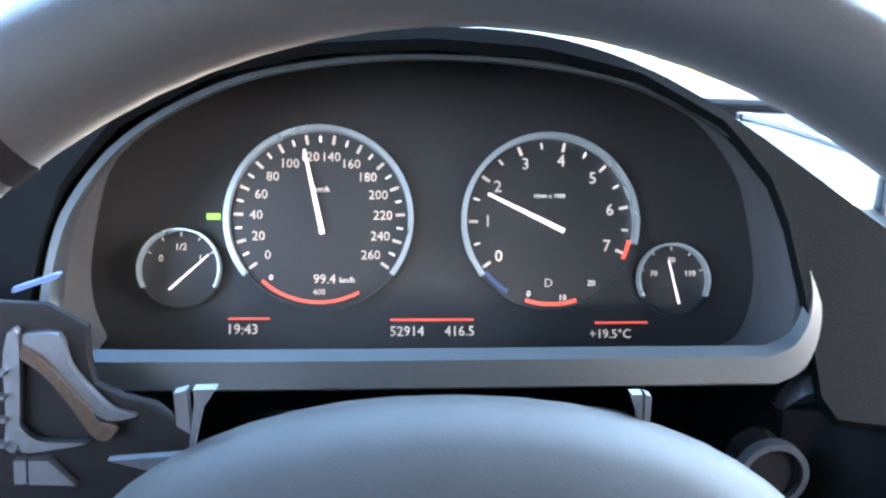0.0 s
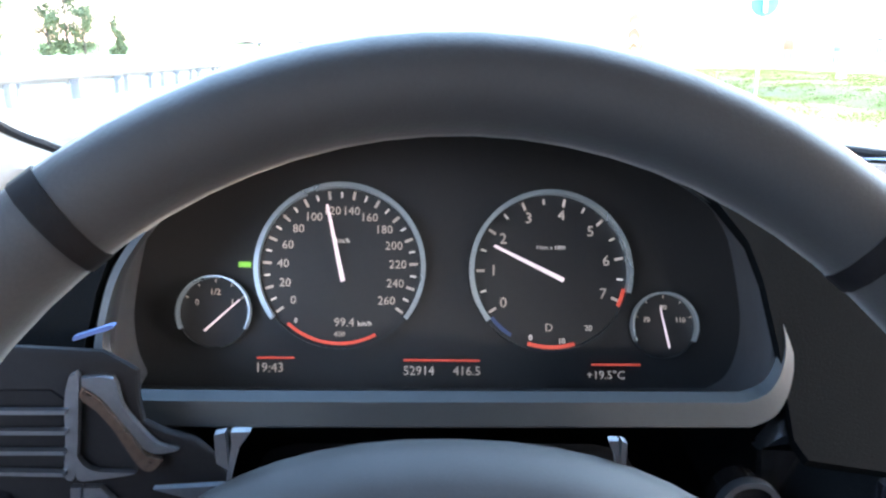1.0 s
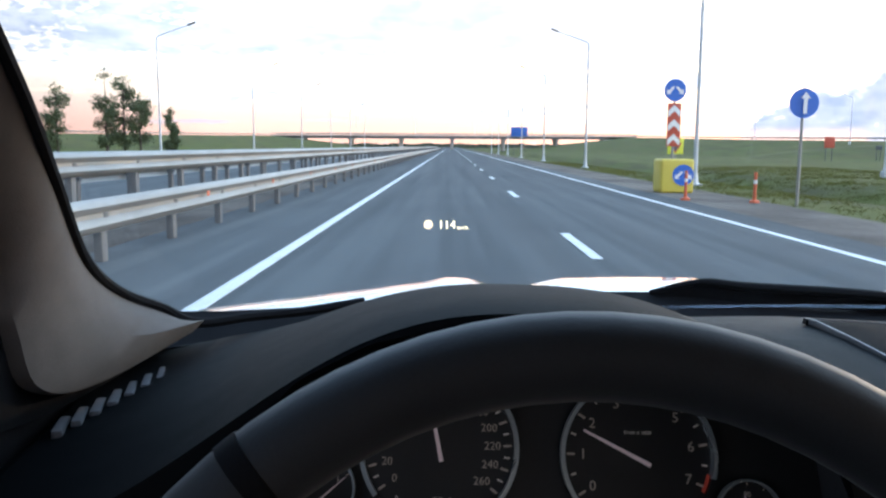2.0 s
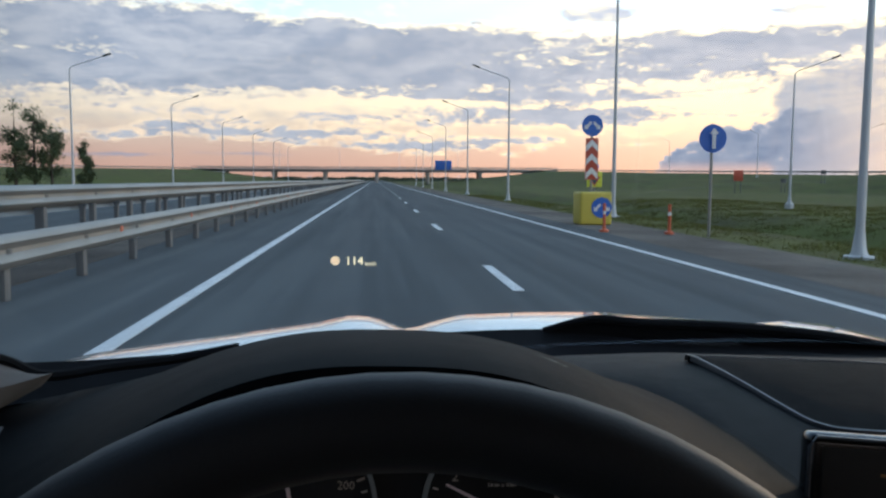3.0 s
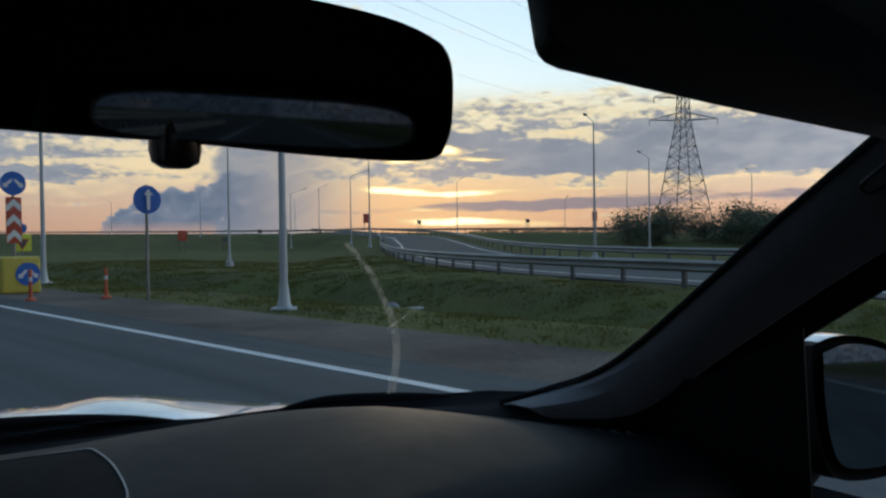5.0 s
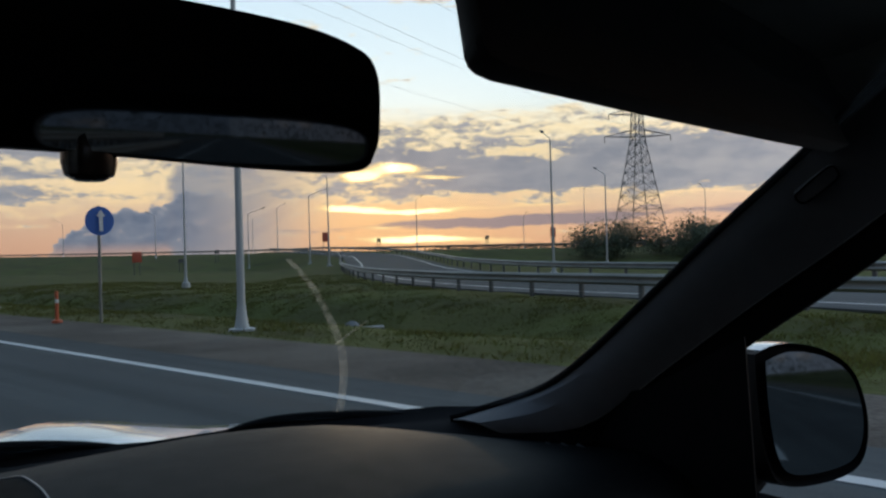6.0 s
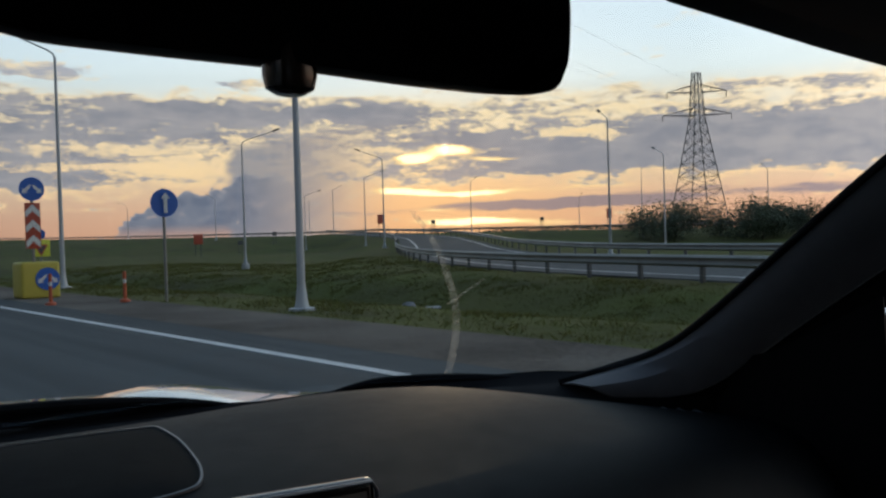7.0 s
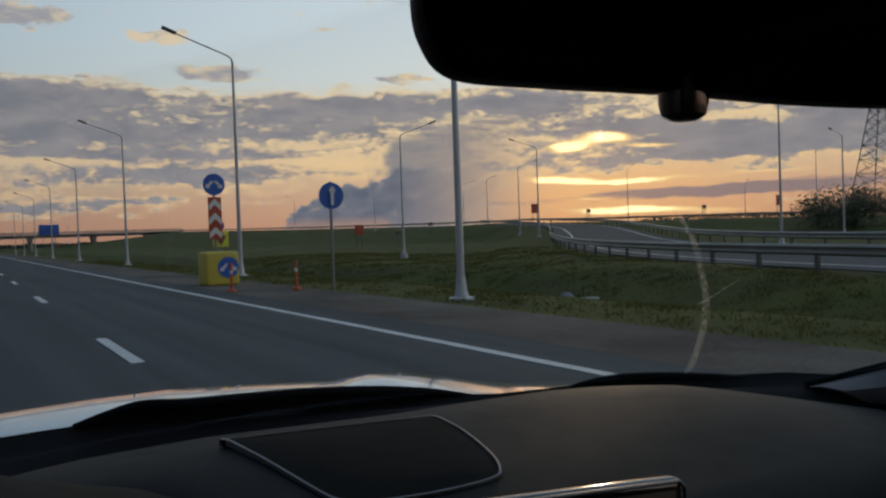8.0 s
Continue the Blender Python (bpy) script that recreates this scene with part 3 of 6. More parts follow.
def near_line(x, y, line):
    """Distance to a polyline and its height at the nearest place."""
    best, hz = np.full(x.shape, 1e9), np.zeros(x.shape)
    for a, b in zip(line, line[1:]):
        d = b[:2] - a[:2]
        t = np.clip(((x - a[0]) * d[0] + (y - a[1]) * d[1]) / (d @ d), 0, 1)
        q = np.hypot(x - a[0] - t * d[0], y - a[1] - t * d[1])
        hit = q < best
        best = np.where(hit, q, best)
        hz = np.where(hit, a[2] + t * (b[2] - a[2]), hz)
    return best, hz


def land(x, y):
    x, y = np.asarray(x, float), np.asarray(y, float)
    h = np.full(x.shape, -0.05)
    ditch = np.exp(-((x - 16.5) / 3.4) ** 2) * 1.25 + smooth01(10.5, 17, x) * 0.35
    h = h - ditch * smooth01(10.2, 12.0, x)
    h = h - smooth01(-19, -24, x) * 0.4
    for crest in (CREST_R, CREST_L):
        d, hz = near_line(x, y, crest)
        h = np.maximum(h, hz - np.maximum(d - 6.5, 0) * 0.13)
    keep = smooth01(9.0, 14.0, np.abs(x + 5.6) - 8.0)
    h = np.where(y > 260, h * (0.02 + 0.98 * keep) - 0.05 * (1 - keep), h)
    d, hz = near_line(x, y, RAMP_C)
    w = 1 - smooth01(5.6, 12.5, d)
    h = h * (1 - w) + (hz - 0.05) * w
    road = np.abs(x - 0.6) < 9.0
    h = np.where(road & (x < 9.6), np.minimum(h, -0.05), h)
    h = np.where((x > -18.5) & (x < -8), -0.05, h)
    return h


def ground_sheet():
    def axis(lo, hi, mid_lo, mid_hi, fine, far):
        a = list(np.arange(mid_lo, mid_hi, fine))
        s, v = fine, mid_hi
        while v < hi:
            a.append(v)
            s = min(s * 1.12, far)
            v += s
        a.append(hi)
        s, v = fine, mid_lo
        left = []
        while v > lo:
            s = min(s * 1.12, far)
            v -= s
            left.append(max(v, lo))
        return np.array(left[::-1] + a)
    xs, ys = axis(-2600, 2600, -26, 60, 0.8, 160), axis(-1500, 2800, -30, 130, 1.6, 160)
    X, Y = np.meshgrid(xs, ys)
    H = land(X, Y)
    fuzz = np.array([[noise.noise((x * 0.4, y * 0.4, 0)) for x in xs] for y in ys])
    off = (np.abs(X + 5.0) > 14.6)
    H = H + np.where(off, fuzz * 0.08, 0)
    n, w = len(ys), len(xs)
    v = np.stack([X, Y, H], -1).reshape(-1, 3)
    f = [(i * w + j, i * w + j + 1, (i + 1) * w + j + 1, (i + 1) * w + j) for i in range(n - 1) for j in range(w - 1)]
    me = bpy.data.meshes.new("ground")
    me.from_pydata(v.tolist(), [], f)
    me.shade_smooth()
    me.materials.append(GRASS)
    return tagged(new("ground", me), "rough green grass verge, ditch and field", "grass field", kind="structure")


ground_sheet()


def ribbon(name, left, right, material, label, cat, thick=0.05, kind="structure"):
    bm = B()
    slab(bm, [left, right], (0, 0, -thick))
    return tagged(part(name, bm, material), label, cat, kind=kind)


YS = [-400, -200, -80, -30, 0, 30, 60, 100, 160, 240, 340, 500, 900]


def straight(x, z):
    return [Vector((x, y, z)) for y in YS]


ribbon("road", straight(-4.75, 0.0), straight(6.15, 0.0), ASPHALT, "worn grey asphalt carriageway with two lanes", "road")
ribbon("shoulder", straight(6.15, -0.004), straight(8.35, -0.03), SHOULDER, "dusty brown gravel shoulder beside the carriageway", "shoulder")
ribbon("median", straight(-7.3, 0.01), straight(-4.75, 0.01), SHOULDER, "dusty grey median strip between guard rails", "median")
ribbon("road_opposite", straight(-18.0, 0.0), straight(-7.3, 0.0), ASPHALT, "worn grey asphalt opposite carriageway", "road")
rl = [p + Vector((0, 0, 0.0)) for p in RAMP_L]
ribbon("ramp", rl, beside(rl, RAMP_W), ASPHALT, "curving grey asphalt slip road", "road")


def stripe(x, w, y0, y1, parent=None):
    bm = B()
    box(bm, (x, (y0 + y1) / 2, 0.005), (w, y1 - y0, 0.006))
    return bm


lines = thing("lane_marking", "white painted lane lines on the asphalt", "road marking", kind="structure")
part("edge_line", stripe(-2.25, 0.17, -300, 900), LINE, lines, "solid white line beside the median")
part("edge_line", stripe(5.25, 0.15, -300, 900), LINE, lines, "solid white line beside the shoulder")
part("edge_line", stripe(-9.0, 0.15, -300, 900), LINE, lines)
part("edge_line", stripe(-16.4, 0.15, -300, 900), LINE, lines)
dash = part("dash", stripe(1.80, 0.15, -1.45, 1.45), LINE, lines)
dash.location.y = 10.7
for k in [*range(-4, 0), *range(1, 40)]:
    share("dash", dash.data, lines, Matrix.Translation((0, 10.7 + 12 * k, 0)))
for off in (1.3, RAMP_W - 1.0):
    a, b = beside(RAMP_L, off), beside(RAMP_L, off + 0.16)
    up = Vector((0, 0, 0.006))
    bm = B()
    slab(bm, [[p + up for p in a], [p + up for p in b]], (0, 0, -0.004))
    part("ramp_line", bm, LINE, lines)


# ---- guard rails ----
def rail_profile(h):
    """W-beam section: across, up."""
    k = h / 0.31
    return [(0.0, 0.155 * k), (0.055, 0.12 * k), (0.08, 0.085 * k), (0.055, 0.05 * k), (0.012, 0.02 * k), (0.012, -0.02 * k), (0.055, -0.05 * k), (0.08, -0.085 * k), (0.055, -0.12 * k), (0.0, -0.155 * k)]


def guard_rail(name, line, zc, h, side, post_w, every, label, group="guard rails", post_h=None):
    """A W-beam along a line with posts; side +1 bulges to the right of the line."""
    g = thing(name, label, "guard rail", group=group)
    prof = rail_profile(h)
    rings = []
    for i, p in enumerate(line):
        d = line[min(i + 1, len(line) - 1)] - line[max(i - 1, 0)]
        n = Vector((d.y, -d.x, 0)).normalized() * side
        r = [p + n * o + Vector((0, 0, zc + u)) for o, u in prof]
        r += [p + n * (o - 0.006) + Vector((0, 0, zc + u)) for o, u in prof[::-1]]
        rings.append(r)
    bm = B()
    loft(bm, rings)
    part("beam", bm, GALV, g)
    bm = B()
    ph = post_h or zc + h * 0.35
    box(bm, (0, 0, ph / 2 - 0.15), (post_w * 0.7, post_w, ph + 0.3), 0.008)
    box(bm, (0, 0, ph - 0.12), (post_w * 1.2, post_w * 0.8, 0.22), 0.008)
    me = None
    dist, nxt, k = 0.0, 0.0, 0
    for a, b in zip(line, line[1:]):
        L = (b - a).length
        while nxt <= dist + L and k < 290:
            p = a.lerp(b, (nxt - dist) / L)
            d = (b - a).normalized()
            n = Vector((d.y, -d.x, 0)) * side
            m = Matrix.Translation(p - n * (post_w * 0.45)) @ Matrix.Rotation(math.atan2(-d.x, d.y), 4, "Z")
            if me is None:
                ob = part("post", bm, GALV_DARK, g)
                ob.matrix_basis = m
                me = ob.data
            else:
                share("post", me, g, m)
            nxt += every
            k += 1
        dist += L
    return g


near_rail = guard_rail("guard_rail", straight(-4.2, 0.0)[2:11], 0.57, 0.40, 1, 0.15, 2.4, "weathered galvanised guard rail along the median with red reflectors")
bm = B()
box(bm, (0, 0, 0), (0.02, 0.10, 0.09), 0.01)
refl = part("reflector", bm, ORANGE, near_rail, "red reflector")
refl.location = (-4.10, 12.5, 0.6)
for k in range(1, 14):
    share("reflector", refl.data, near_rail, Matrix.Translation((-4.10, 12.5 + 4.8 * k, 0.6)))
guard_rail("guard_rail", straight(-5.7, 0.0)[2:11], 1.10, 0.38, 1, 0.15, 2.4, "tall weathered guard rail in the median")
guard_rail("guard_rail", straight(-6.9, 0.0)[2:11], 0.85, 0.34, -1, 0.14, 2.4, "weathered guard rail facing the opposite carriageway")
guard_rail("guard_rail", straight(-18.6, 0.0)[2:11], 0.6, 0.34, 1, 0.12, 3.0, "weathered guard rail beyond the opposite carriageway")
guard_rail("guard_rail", beside(RAMP_L, -0.5)[6:], 0.55, 0.32, -1, 0.14, 2.5, "galvanised guard rail curving along the slip road")
guard_rail("guard_rail", beside(RAMP_L, RAMP_W + 0.6), 0.6, 0.32, -1, 0.14, 3.0, "galvanised guard rail on the outer side of the slip road")
for crest, nm in ((CREST_R, "guard rail on top of the embankment"), (CREST_L, "guard rail on top of the far embankment")):
    ln = [Vector((p.x, p.y, float(land(p.x, p.y)))) for p in smooth_line([tuple(c) for c in crest], 40)]
    guard_rail("guard_rail", ln, 0.62, 0.34, 1, 0.14, 3.0, "dull galvanised " + nm)


# ---- street lamps ----
def street_lamp(h=8.4, reach=2.1):
    lamp = thing("street_lamp", "tall pale grey tapered street lamp with a single arm", "street lamp", group="street lamps")
    bm = B()
    tube(bm, [(0, 0, 0.25), (0, 0, h * 0.5), (0, 0, h)], [0.085, 0.066, 0.045], 14)
    part("pole", bm, POLE, lamp)
    bm = B()
    tube(bm, [(0, 0, -0.3), (0, 0, 0.06), (0, 0, 0.08), (0, 0, 0.18), (0, 0, 0.52)], [0.27, 0.27, 0.16, 0.13, 0.09], 16)
    part("base", bm, POLE, lamp)
    bm = B()
    tube(bm, [(0, 0, h - 0.1), (-0.05, 0, h + 0.10), (-0.25, 0, h + 0.22), (-reach, 0, h + 0.85)], [0.038, 0.034, 0.030, 0.026], 10)
    part("arm", bm, POLE, lamp)
    bm = B()
    tilt = Matrix.Translation((-reach - 0.25, 0, h + 0.95)) @ Matrix.Rotation(radians(20), 4, "Y")
    box(bm, (0, 0, 0), (0.55, 0.22, 0.10), 0.04, tilt)
    part("lamp_head", bm, SIGN_BACK, lamp, "dark grey lamp head")
    return lamp


first = street_lamp()


def lamp_at(x, y, rz=0.0, s=1.0, lean=0.0):
    z = float(land(x, y))
    return copy_thing(first, Matrix.Translation((x, y, max(z, -0.1))) @ Matrix.Rotation(rz, 4, "Z") @ Matrix.Rotation(radians(lean), 4, "Y") @ Matrix.Scale(s, 4))


first.matrix_basis = Matrix.Translation((9.1, 13.5, -0.06))
for y in (29.7, 54.3, 79, 104, 129, 154, 180):
    lamp_at(9.35, y)
for y in (52, 77, 102, 127, 152, 177):
    lamp_at(-19.5, y, math.pi)
for x, y, r in ((27, 48.5, 2.6), (47, 58, -0.5), (60, 78, 2.4), (68, 104, 2.5), (76, 150, 0.4), (79, 205, 0.2), (70, 250, 0.3), (93, 92, -2.8), (104, 66, -2.6), (112, 50, -2.4), (122, 34, -2.2), (86, 122, -2.9), (99, 150, 0.6), (128, 96, 0.9), (150, 70, -2.0), (41, 28, -2.3), (64, 38, -2.2)):
    lamp_at(x, y, r)
for x, y in ((-40, 331), (-15, 331), (10, 331), (35, 331)):
    copy_thing(first, Matrix.Translation((x, y, 5.8)))


# ---- overpass ----
def overpass():
    o = thing("overpass", "grey concrete road overpass with piers and pale end blocks", "bridge")
    bm = B()
    box(bm, (1, 331, 4.95), (150, 10, 0.9), 0.1)
    part("girder", bm, CONCRETE_D, o)
    bm = B()
    box(bm, (1, 331, 5.6), (152, 11.2, 0.45), 0.08)
    part("deck", bm, CONCRETE, o)
    for y in (325.7, 336.3):
        bm = B()
        box(bm, (1, y, 6.55), (152, 0.12, 0.18), 0.03)
        box(bm, (1, y, 6.2), (152, 0.10, 0.10), 0.03)
        for k in range(51):
            box(bm, (-74 + 3 * k, y, 6.2), (0.1, 0.1, 0.8))
        part("railing", bm, GALV, o)
    me = None
    for x in (-42, -21, 0.5, 22, 44):
        for y in (328.5, 333.5):
            if me is None:
                bm = B()
                tube(bm, [(0, 0, -0.5), (0, 0, 3.8)], 0.75, 14)
                ob = part("pier", bm, CONCRETE, o)
                ob.location = (x, y, 0)
                me = ob.data
            else:
                share("pier", me, o, Matrix.Translation((x, y, 0)))
        bm = B()
        box(bm, (x, 331, 4.1), (1.8, 9, 0.9), 0.15)
        part("cap", bm, CONCRETE, o)
    for sx in (-1, 1):
        bm = B()
        plate(bm, [(-5, 1.5), (9, 3.0), (9, 5.7), (-3, 5.7)], 9, Matrix.Translation((1 + sx * 66, 326, 0)) @ Matrix.Diagonal((sx, 1, 1, 1)))
        part("abutment", bm, CONCRETE, o, "pale sloped concrete end block")
    return o


overpass()


# ---- signs and posts along the road ----
def circle(r, n=40, cx=0.0, cz=0.0):
    return [(cx + r * math.sin(k * math.tau / n), cz + r * math.cos(k * math.tau / n)) for k in range(n)]


def fork_arrows(parent, s, m):
    """Two white arrows forking down to both sides."""
    for k in (-1, 1):
        bm = B()
        out = [(0.05, 0.20), (0.20, 0.20), (0.52, -0.12), (0.62, -0.02), (0.66, -0.40), (0.28, -0.36), (0.38, -0.26), (0.10, 0.02)]
        plate(bm, [(k * a * s, b * s) for a, b in out], 0.004, m)
        part("arrow", bm, SIGN_W, parent, "white arrow")


def diverge_sign():
    s = thing("diverge_sign", "blue round sign over red and white chevrons on a post", "road sign", Matrix.Translation((7.27, 25.5, 0)))
    bm = B()
    tube(bm, [(0, 0.05, -0.4), (0, 0.05, 3.55)], 0.045, 10)
    part("post", bm, GALV, s)
    bm = B()
    plate(bm, circle(0.36, cz=3.25), 0.02)
    disc = part("disc", bm, BLUE, s, "blue round plate with white arrows")
    fork_arrows(disc, 0.42, Matrix.Translation((0, -0.006, 3.29)))
    bm = B()
    box(bm, (0, 0.012, 2.13), (0.44, 0.02, 1.40), 0.006)
    board = part("chevron_board", bm, SIGN_R, s, "red board with white chevrons")
    for k in range(3):
        bm = B()
        z = 1.57 + 0.465 * k
        plate(bm, [(-0.2, z), (0, z + 0.2), (0.2, z), (0.2, z + 0.2), (0, z + 0.4), (-0.2, z + 0.2)][::1], 0.004, Matrix.Translation((0, -0.003, -0.12)))
        part("chevron", bm, SIGN_W, board, "white chevron")
    b = thing("crash_barrel", "yellow plastic crash cushion box with a blue arrow sign", "crash cushion", Matrix.Translation((7.02, 24.0, -0.02)))
    bm = B()
    box(bm, (0, 0.45, 0.53), (1.04, 0.95, 1.06), 0.09, segs=3)
    part("box", bm, YELLOW, b)
    bm = B()
    plate(bm, circle(0.33, cx=0.17, cz=0.56), 0.012, Matrix.Translation((0, -0.045, 0)))
    d = part("disc", bm, BLUE, b, "blue round plate with white arrows")
    fork_arrows(d, 0.40, Matrix.Translation((0.17, -0.052, 0.60)))


diverge_sign()


def bollard():
    b = thing("bollard", "orange flexible lane bollard with a round foot", "bollard", group="orange bollards")
    bm = B()
    tube(bm, [(0, 0, 0), (0, 0, 0.05), (0, 0, 0.08)], [0.13, 0.12, 0.06], 14)
    part("foot", bm, ORANGE, b)
    bm = B()
    tube(bm, [(0, 0, 0.06), (0, 0, 0.4), (0, 0, 0.78)], [0.045, 0.04, 0.04], 12)
    tubeob = part("tube", bm, ORANGE, b)
    bm = B()
    tube(bm, [(0, 0, 0.48), (0, 0, 0.58)], 0.043, 12)
    part("band", bm, SIGN_W, tubeob, "pale reflective band")
    return b


b0 = bollard()
b0.matrix_basis = Matrix.Translation((6.25, 20.5, 0.0))
for x, y in ((7.75, 19.6),):
    copy_thing(b0, Matrix.Translation((x, y, 0)))


def round_sign(x, y, top):
    s = thing("round_sign", "blue round road sign on a slim grey post", "road sign", Matrix.Translation((x, y, float(land(x, y)))))
    h = top - float(land(x, y))
    bm = B()
    tube(bm, [(0, 0.06, -0.3), (0, 0.06, h + 0.02)], 0.038, 10)
    part("post", bm, GALV, s)
    bm = B()
    plate(bm, circle(0.36, cz=h - 0.36), 0.016)
    d = part("disc", bm, BLUE, s, "blue round plate")
    bm = B()
    plate(bm, [(-0.045, h - 0.62), (0.045, h - 0.62), (0.045, h - 0.25), (0.12, h - 0.25), (0.0, h - 0.09), (-0.12, h - 0.25), (-0.045, h - 0.25)], 0.004, Matrix.Translation((0, -0.075, 0)))
    part("arrow", bm, SIGN_W, d, "dull white arrow")
    return s


round_sign(8.6, 19.0, 2.85)


def yield_sign():
    x, y = 13.5, 47
    s = thing("yield_sign", "bright yellow-green square sign with a grey triangle on a post", "road sign", Matrix.Translation((x, y, float(land(x, y)))))
    bm = B()
    tube(bm, [(0, 0.05, -0.3), (0, 0.05, 3.4)], 0.04, 10)
    part("post", bm, GALV, s)
    bm = B()
    box(bm, (0, 0.01, 2.25), (0.95, 0.02, 0.95), 0.006)
    bd = part("board", bm, SIGN_Y, s, "yellow-green square board")
    for r, z, mm, nm in ((0.38, -0.004, SIGN_R, "triangle"), (0.26, -0.008, SIGN_BACK, "triangle_centre")):
        bm = B()
        plate(bm, [(-r, 2.22 + r * 0.6), (r, 2.22 + r * 0.6), (0, 2.22 - r * 1.1)], 0.004, Matrix.Translation((0, z, 0)))
        part(nm, bm, mm, bd)
    bm = B()
    plate(bm, circle(0.26, cz=3.05), 0.02)
    part("disc", bm, BLUE, s, "small blue round plate")


yield_sign()


def far_board(x, y, z, w, h, material, label):
    s = thing("road_board", label, "road sign", Matrix.Translation((x, y, float(land(x, y)))), group="far road boards")
    z -= float(land(x, y))
    bm = B()
    box(bm, (0, 0, z), (w, 0.06, h), 0.01)
    part("board", bm, material, s)
    bm = B()
    tube(bm, [(-w * 0.3, 0.06, -0.3), (-w * 0.3, 0.06, z)], 0.05, 8)
    tube(bm, [(w * 0.3, 0.06, -0.3), (w * 0.3, 0.06, z)], 0.05, 8)
    part("legs", bm, GALV_DARK, s)
    return s


for k, (x, y) in enumerate(((52, 108), (61, 112), (72, 120), (80, 100), (88, 96), (97, 80), (104, 72), (112, 60))):
    far_board(x, y, float(land(x, y)) + (1.9 if k % 3 else 2.6), 0.9 if k % 3 else 1.4, 0.6 if k % 3 else 1.5, SIGN_BACK if k % 3 else SIGN_R, "small dark road board on short legs by the embankment" if k % 3 else "red curve board on legs by the slip road")
far_board(13, 150, 4.2, 3.2, 1.8, BLUE, "blue direction board beyond the overpass approach")


# ---- pylon ----
def pylon(x, y, h=41.0):
    p = thing("pylon", "tall grey steel lattice power pylon with cross arms", "power pylon", Matrix.Translation((x, y, float(land(x, y))-0.2)))
    bm = B()

    def half(z):
        return 5.8 - 4.4 * z / (h * 0.72) if z < h * 0.72 else 0.8 + 0.6 * (1 - (z - h * 0.72) / (h * 0.28))
    lv = [0, 0.10, 0.2, 0.29, 0.37, 0.45, 0.52, 0.58, 0.64, 0.70, 0.76, 0.82, 0.88, 0.94, 1.0]
    zs = [h * a for a in lv]
    cs = [(-1, -1), (1, -1), (1, 1), (-1, 1)]
    for a, b in zip(zs, zs[1:]):
        ra, rb = half(a), half(b)
        for (cx, cy), (ex, ey) in zip(cs, cs[1:] + cs[:1]):
            tube(bm, [(cx * ra, cy * ra, a), (cx * rb, cy * rb, b)], 0.13, 5)
            tube(bm, [(cx * ra, cy * ra, a), (ex * rb, ey * rb, b)], 0.07, 4)
            tube(bm, [(ex * ra, ey * ra, a), (cx * rb, cy * rb, b)], 0.07, 4)
            tube(bm, [(cx * rb, cy * rb, b), (ex * rb, ey * rb, b)], 0.06, 4)
    part("tower", bm, STEEL, p)
    turn = Matrix.Rotation(radians(-48), 3, "Z")
    for z, w in ((h * 0.74, 8.4), (h * 0.88, 7.2)):
        for sx in (-1, 1):
            bm = B()
            for sy in (-1, 1):
                tube(bm, [(sx * 0.9, sy * 0.9, z), (sx * w, 0, z + 0.3)], 0.09, 5)
                tube(bm, [(sx * 0.8, sy * 0.8, z + 1.9), (sx * w, 0, z + 0.3)], 0.08, 5)
                tube(bm, [(sx * w * 0.5, sy * 0.5, z + 0.15), (sx * w * 0.45, sy * 0.5, z + 1.1)], 0.05, 4)
            tube(bm, [(sx * w, 0, z + 0.3), (sx * w, 0, z - 1.3)], 0.1, 6)
            bmesh.ops.transform(bm, matrix=turn.to_4x4(), verts=bm.verts)
            part("cross_arm", bm, STEEL, p)
    # cables run on across the road to the next tower
    far = Vector((-140, 10, 0)) - Vector((x, y, 0))
    for z, w in ((h * 0.74 - 1.3, 8.4), (h * 0.74 - 1.3, -8.4), (h * 0.88 - 1.3, 7.2), (h * 0.88 - 1.3, -7.2)):
        bm = B()
        tube(bm, [turn @ Vector((w, 0, 0)) + Vector((0, 0, z)) + far * (k / 24) + Vector((0, 0, -18 * (k / 24) * (1 - k / 24))) for k in range(25)], 0.016, 5)
        part("cable", bm, STEEL, p, "thin power cable")
    return p


PYL = (math.sin(radians(61.4)) * 205, math.cos(radians(61.4)) * 205)
pylon(*PYL)


